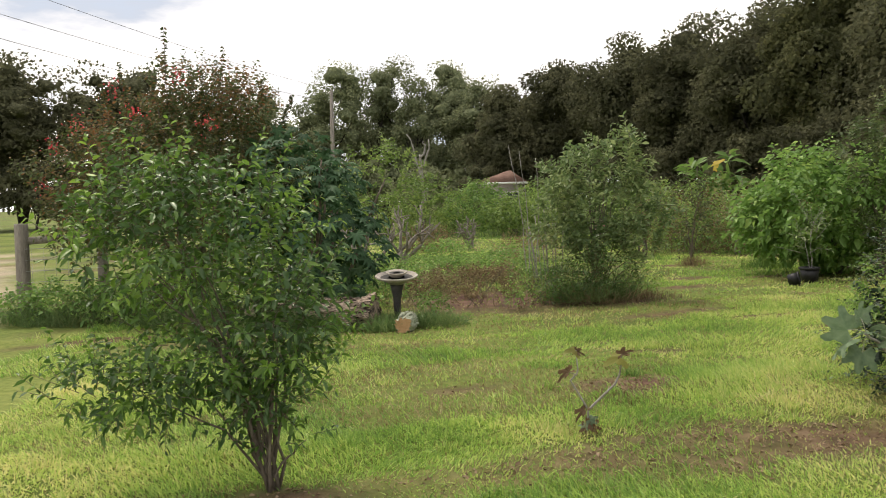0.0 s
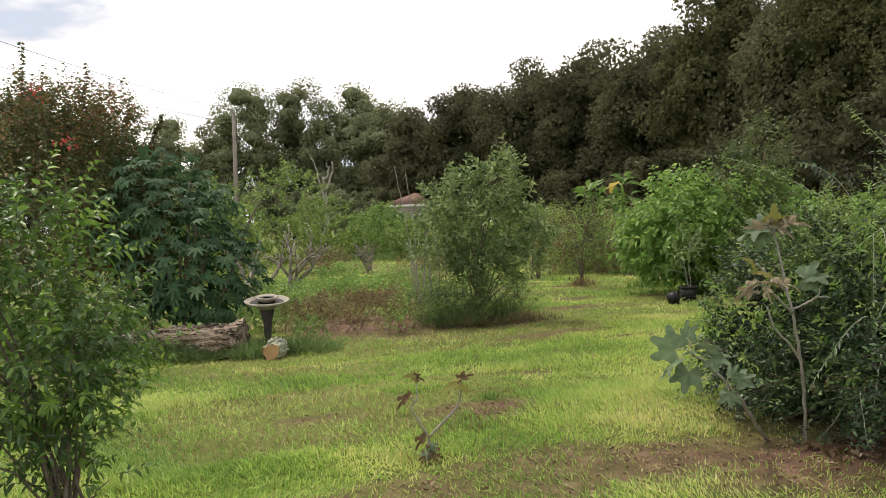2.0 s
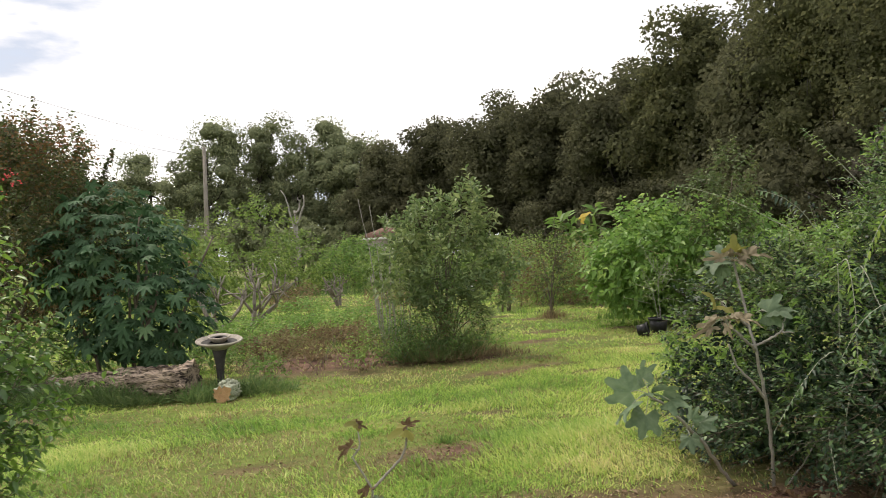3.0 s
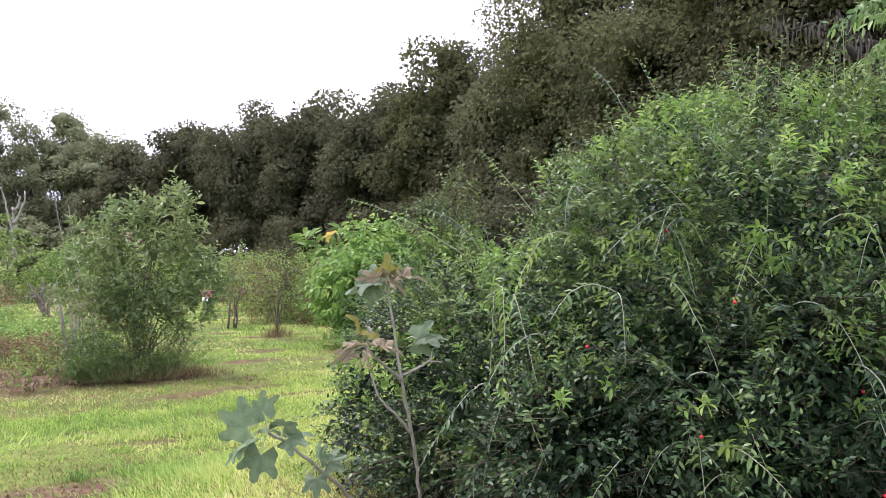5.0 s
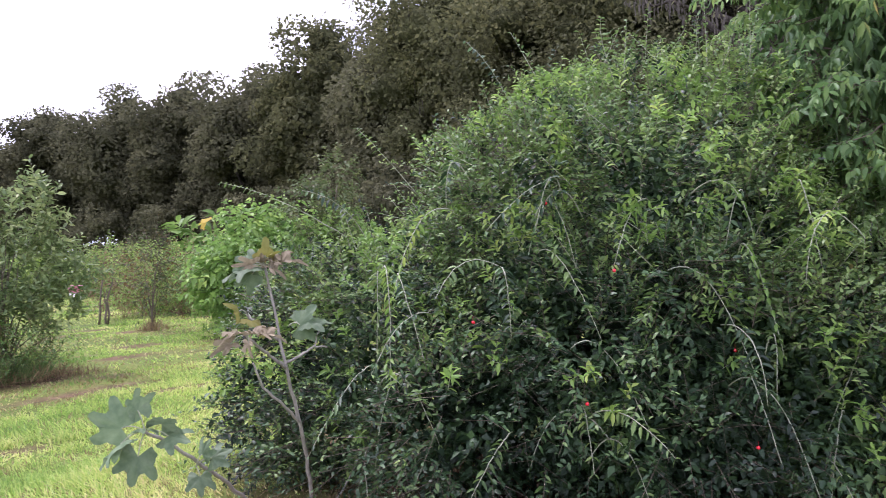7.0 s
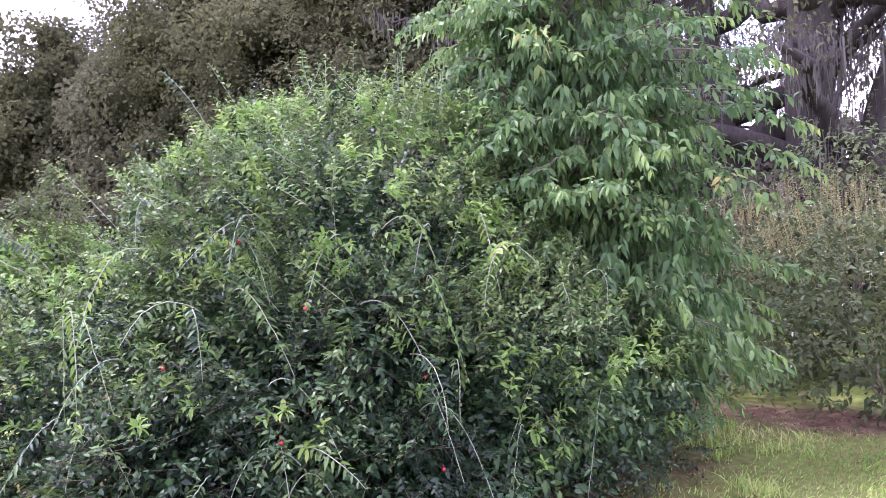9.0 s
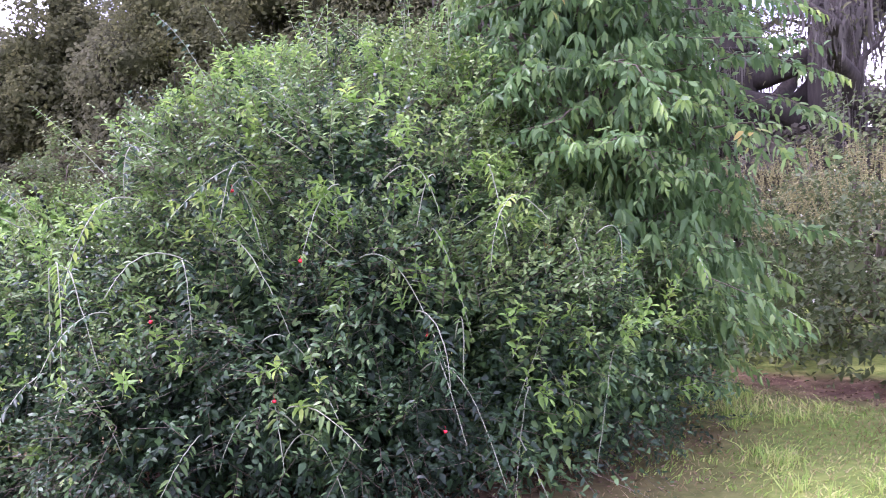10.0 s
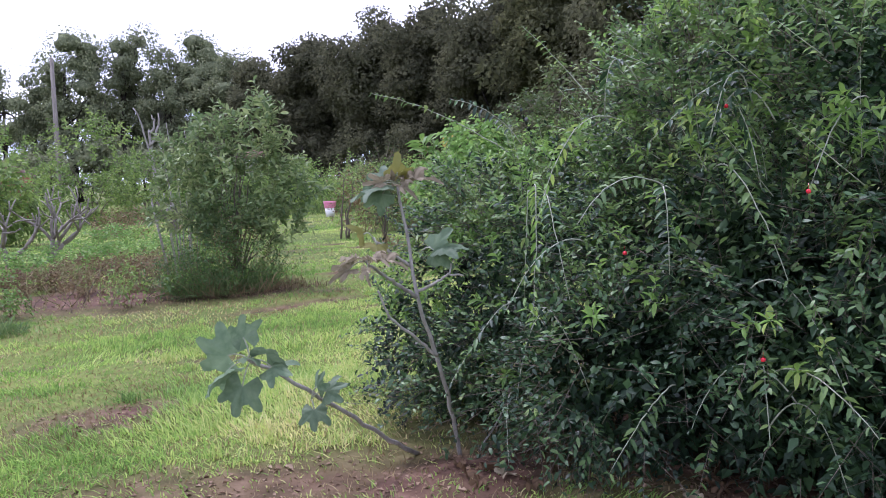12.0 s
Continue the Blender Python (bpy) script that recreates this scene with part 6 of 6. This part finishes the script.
pt = plant_pot((5.98, 14.5, 0.09), (radians(80), radians(10), radians(60)), "small black plastic pot tipped on its side")
pt.scale = (0.68, 0.68, 0.68)
plant_pot((6.48, 14.8, 0), (0, 0, 0), "black plastic nursery pot upright on the lawn")
thin_tree((6.48, 14.8, 0.03), 1.2, 221, "small staked sapling growing in a black pot", M_GUAVA, 30, 2, M_PALEBARK, 0.01)
bin_ = thing("bucket", (6.25, 33.2, 0), "pink and white plastic bucket on the lawn", "bucket")
part("body", Geo().add(*lathe([(0.0, 0.0), (0.16, 0.0), (0.20, 0.34), (0.0, 0.34)], 20)), M_WHITEPL, bin_, "white plastic body", smooth=True)
part("collar", Geo().add(*lathe([(0.205, 0.342), (0.245, 0.55), (0.255, 0.60), (0.235, 0.60), (0.22, 0.5), (0.0, 0.45)], 20)), M_PINK, bin_, "pink plastic upper half", smooth=True)


# ---- house beyond the orchard ----
def small_house(name, x, y, w, d, eave, peak, wall, label, ridge=(0.6, 0.8), over=0.4):
    ob = thing(name, (x, y, 0), label, "house")
    part("wall", Geo().add(*box(0, 0, 0, w, d, eave)), wall, ob)
    o = over
    v = [(-o, -o, eave), (w + o, -o, eave), (w + o, d + o, eave), (-o, d + o, eave), (ridge[0] * w, d / 2, peak), (ridge[1] * w, d / 2, peak)]
    f = [(0, 1, 5), (0, 5, 4), (1, 2, 5), (2, 3, 4), (2, 4, 5), (3, 0, 4), (0, 2, 1), (0, 3, 2)]
    part("roof", Geo().add(v, f), M_ROOF, ob, "red-brown shingle roof")
    part("fascia", Geo().add(*box(-o, -o - 0.03, eave - 0.12, w + o, -o - 0.004, eave + 0.02)), M_FASCIA, ob, "white fascia board")
    for k in range(int(w // 1.5)):
        xx = 0.35 + 1.5 * k
        win = part("window", Geo().add(*box(xx, -0.05, 1.05, xx + 0.95, -0.003, 2.15)), M_FASCIA, ob, "white window frame")
        part("pane", Geo().add(*box(xx + 0.07, -0.07, 1.12, xx + 0.44, -0.053, 2.08)), M_GLASS, win)
        part("pane", Geo().add(*box(xx + 0.51, -0.07, 1.12, xx + 0.88, -0.053, 2.08)), M_GLASS, win)
    return ob


small_house("house", 2.65, 58.0, 3.1, 4.0, 2.8, 3.68, M_STUCCO, "single-storey house with a red-brown hip roof", (0.70, 0.77), 0.3)
small_house("shed", -8.6, 41.0, 2.4, 3.0, 2.0, 2.9, M_BRICK, "small red brick shed with white trim", (0.5, 0.5), 0.2)

# ---- power pole and cables ----
pole = thing("power_pole", (-7.2, 56.5, 0), "weathered wooden power pole carrying cables", "power pole")
part("shaft", Geo().add(*tube([(0, 0, -0.2), (0, 0, 4), (0.02, 0, 9.1)], [0.17, 0.15, 0.11], 10)), M_POST, pole, smooth=True)
part("insulator", Geo().add(*lathe([(0, 9.08), (0.05, 9.09), (0.07, 9.18), (0.04, 9.26), (0, 9.27)], 10)), M_CONCRETE, pole)
for dx, z0, z1 in ((0.0, 9.2, 9.6), (0.0, 8.4, 8.5), (0.1, 7.4, 7.7)):
    cable = new("power_cable", Geo().add(*tube(curve_points((-7.2 + dx, 56.4, z0), (-20.0 + dx * 12, -12, z1), (0, 0, -1.0), 30), 0.009, 4)).mesh("power_cable", M_WIRE))
    tagged(cable, "dark overhead power cable", "cable", "power cables")
snag = thing("dead_snag", (-1.2, 46.0, 0), "pale broken dead tree trunks", "dead tree")
for x0, z0, x, h, r in ((0, -0.1, 0.1, 4.2, 0.14), (0.05, 2.6, -0.6, 5.3, 0.07), (0.1, 3.4, 0.6, 5.0, 0.08), (0.1, 4.0, 0.3, 4.9, 0.07)):
    part("dead_trunk", Geo().add(*tube(curve_points((x0, 0, z0), (x, 0.1, h), (0.15, 0, 0), 8, 0.05, hr), np.linspace(r, r * 0.4, 8), 7)), M_PALEBARK, snag, smooth=True)

# ---- the wood on the right, from far to near ----
wood_line = [(5.5, 68, 11.4), (9.5, 64, 13.1), (13.0, 58, 13.6), (15.6, 53, 13.6), (17.6, 47, 13.4), (19.2, 41, 14.6), (20.4, 35, 13.2), (20.4, 29.5, 17.0), (20.2, 24, 13.4), (20.5, 19, 14.0), (8.0, 72, 12), (17, 62, 14), (21, 53, 14), (24, 42, 14), (25, 31, 14), (25, 21, 14.5), (24, 16.5, 14.5)]
for i, (x, y, h) in enumerate(wood_line):
    # These oaks take the paler olive, which carries painted sunlight with the autumn tint.
    autumn_lit = i in (5, 7, 8, 9)
    tree("oak_tree", (x, y, 0), h, 3.9, M_WOOD3 if i in (15, 16) else M_WOOD2 if autumn_lit else M_WOOD1, 300 + i, "grey-brown oak hung with moss" if i in (15, 16) else "olive-brown oak at the edge of the wood" if autumn_lit else "dark green oak at the edge of the wood",
         84, (720 if y < 33 else 340) if i < 10 else 40, (0.155 if y < 33 else 0.23) if i < 10 else 0.4, 0.35, base=0.03, moss=120 if 5 < i < 10 else 0, group="oaks of the wood", clump_r=0.2)
for i, (x, y, h) in enumerate([(4, 65, 5), (8, 60, 5.5), (11.5, 54, 5.5), (14, 48, 5.5), (15.6, 42, 5.5), (16.6, 36, 5.5), (17.0, 30, 6), (17.0, 25, 6), (17, 20, 5.5), (17.0, 14.5, 4.5)]):
    tree("understory_tree", (x, y, 0), h, 3.0, M_WOOD3 if i > 7 else M_WOOD1, 330 + i, "grey-brown low tree under the oaks" if i > 7 else "dark low tree under the oaks", 34, 120, 0.17, 0.12, base=0.02, group="trees under the oaks")

for i, (x, y, h) in enumerate([(13, 72, 11), (18, 68, 12), (22, 60, 12.5), (25, 53, 12.5), (27.5, 46, 12.5), (29, 38, 13), (29, 30, 13), (29, 22.5, 13), (9, 76, 10), (4, 84, 7), (21.5, 38, 8), (21.5, 32, 8), (21.5, 26.5, 8), (20.5, 44, 8), (18, 51, 8)]):
    tree("understory_tree", (x, y, 0), h, 4.6, M_WOOD1, 420 + i, "dark tree deep in the wood", 30, 24, 0.36, 0.18, base=0.02, group="trees under the oaks", clump_r=0.24)

# mossy oaks with open trunks
def mossy_oak(place, h, seed, lean, side=0.3, girth=0.48):
    rng = np.random.default_rng(seed)
    ob = thing("mossy_oak", place, "old oak hung with grey moss", "tree", "mossy oaks")
    pts = curve_points((0, 0, -0.1), (lean, side, h * 0.75), (lean * 0.25, 0, 0), 12, 0.07, rng)
    part("trunk", Geo().add(*tube(pts, np.linspace(girth, girth * 0.5, 12), 12)), M_DARKBARK, ob, smooth=True)
    runs = []
    for k in range(7):
        a = pts[rng.integers(3, 11)]
        an = k * 2.4 + rng.uniform(-0.4, 0.4)
        ln = rng.uniform(2.4, 4.2)
        b = a + np.array([math.cos(an) * ln, math.sin(an) * ln, rng.uniform(0.6, 3.2)])
        q = curve_points(a, b, (0, 0, rng.uniform(-0.7, 0.5)), 9, 0.12, rng)
        part("limb", Geo().add(*tube(q, np.linspace(0.24, 0.06, 9), 8)), M_DARKBARK, ob, smooth=True)
        runs.append(q[3:])
        for m in range(3):
            s = q[rng.integers(3, 9)]
            e = s + np.array([rng.normal(0, 0.9), rng.normal(0, 0.9), rng.uniform(0.2, 1.4)])
            w = curve_points(s, e, (0, 0, 0.15), 6, 0.06, rng)
            part("branch", Geo().add(*tube(w, np.linspace(0.06, 0.02, 6), 5)), M_DARKBARK, ob, smooth=True)
            runs.append(w)
    q = np.concatenate(runs)
    k = rng.integers(0, len(q) - 1, 260)
    m = q[k] + (q[k + 1] - q[k]) * (np.linalg.norm(q[k + 1] - q[k], axis=1) < 1.2)[:, None] * rng.uniform(0, 1, (260, 1)) + rng.normal(0, 0.1, (260, 3))
    part("hanging_moss", Geo().add(*strands(m, rng.uniform(0.2, 1.1, 260) * rng.uniform(0.3, 1, 260), 0.07, rng, 10)), M_MOSS, ob, "grey hanging moss", "stuff")
    c = np.array([t[-1] for t in runs])
    c = np.concatenate([c, c + rng.normal(0, 0.6, c.shape)])
    k = rng.integers(0, len(c), 3400)
    p = c[k] + unit(rng.normal(0, 1, (3400, 3))) * rng.uniform(0.05, 1.0, (3400, 1)) ** 0.5 * 0.75
    part("crown", Geo().add(*leaf_cloud(p, rng.normal(0, 1, p.shape), 0.11, 0.055, rng, "plain")), M_WOOD1, ob, kind="stuff")
    return ob


for i, (x, y, h, ln, sd, gi_) in enumerate([(16.8, 6.7, 9.0, 0.0, 0.9, 0.42), (16.9, 5.6, 10, 0.1, -0.15, 0.56), (17.2, 5.5, 9.5, 0.3, -2.0, 0.36), (19.0, 10.3, 10, -0.8, 0.3, 0.48), (20.5, 2.0, 9.5, 0.5, 0.3, 0.48), (20.8, 13.5, 11, 0.5, 0.3, 0.48), (22.5, 11.5, 12, -0.4, 0.3, 0.48), (19.5, 7.6, 10, -0.5, 0.8, 0.4)]):
    mossy_oak((x, y, 0), h, 350 + i, ln, sd, gi_)
for i, (x, y, h) in enumerate([(16.0, 8.4, 3.0), (15.6, 5.6, 2.8), (16.2, 3.0, 2.8), (22, 9.6, 3.4), (22, 6, 3.4), (23, 2.5, 3.6), (24, 8.3, 5.4), (25.5, 6.3, 5.6), (24, 4.6, 5.2), (20.6, 7.2, 3.6), (20.8, 5.4, 3.6), (28, 13, 6), (28, -2, 6)]):
    tree("understory_tree", (x, y, 0), h, 2.4, M_WOOD1 if h > 5.8 else M_WOOD3, 360 + i, "thicket under the mossy oaks", 26, 110, 0.14, 0.06, base=0.02, group="trees under the oaks")

# ---- trees across the far field ----
for i, (x, y, h, r, n) in enumerate([(-9.3, 78, 15.6, 3.4, 30), (-4.9, 79, 16.4, 2.9, 24), (0.6, 78, 15.4, 3.4, 30), (4.6, 80, 11.5, 3.2, 28), (-17.8, 88, 13.4, 3.8, 30), (-21.5, 92, 12.5, 3.5, 26), (-2.5, 84, 11.0, 3.5, 30), (-7, 84, 11, 3.5, 30), (-2.0, 76, 13, 3.0, 26), (3.2, 74, 13, 3.2, 28), (-13.0, 82, 12.5, 3.4, 28)]):
    tree("far_tree", (x, y, 0), h + 0.75, r, M_FAR, 370 + i, "tall open-crowned tree beyond the orchard", n, 240, 0.21, 0.28, base=0.16, moss=40, group="far trees", clump_r=0.23)
for i, (x, y, h) in enumerate([(-38, 63, 14), (-33.5, 67, 15), (-29, 69, 14.6), (-25, 71, 15), (-21, 74, 12), (-44, 60, 15), (-36, 72, 16), (-27, 76, 15)]):
    tree("far_oak", (x, y, 0), h, 4.6, M_WOOD1, 390 + i, "dark oak across the field", 52, 90, 0.3, 0.3, base=0.04, group="oaks across the field")
for i, (x, y, h) in enumerate([(-14, 74, 5), (-10.5, 72, 5.5), (-6, 70, 5.5), (-2, 69, 5.5), (2, 68, 5.5), (-18, 76, 5), (-8.3, 77, 6.5), (-4, 77, 6.5), (0, 76, 6.5), (-12.5, 78, 6.5)]):
    tree("far_thicket", (x, y, 0), h, 3.2, M_FAR, 400 + i, "low thicket below the far trees", 24, 60, 0.3, 0.12, base=0.02, group="far thickets")
for i, (x, y, h) in enumerate([(-41, 58, 6), (-36, 61, 6.5), (-31, 64, 6.5), (-26.5, 67, 6), (-22, 70, 5.5), (-46, 55, 6)]):
    tree("far_thicket", (x, y, 0), h, 4.2, M_WOOD1, 410 + i, "dark thicket along the far field edge", 30, 60, 0.3, 0.12, base=0.01, group="far thickets")
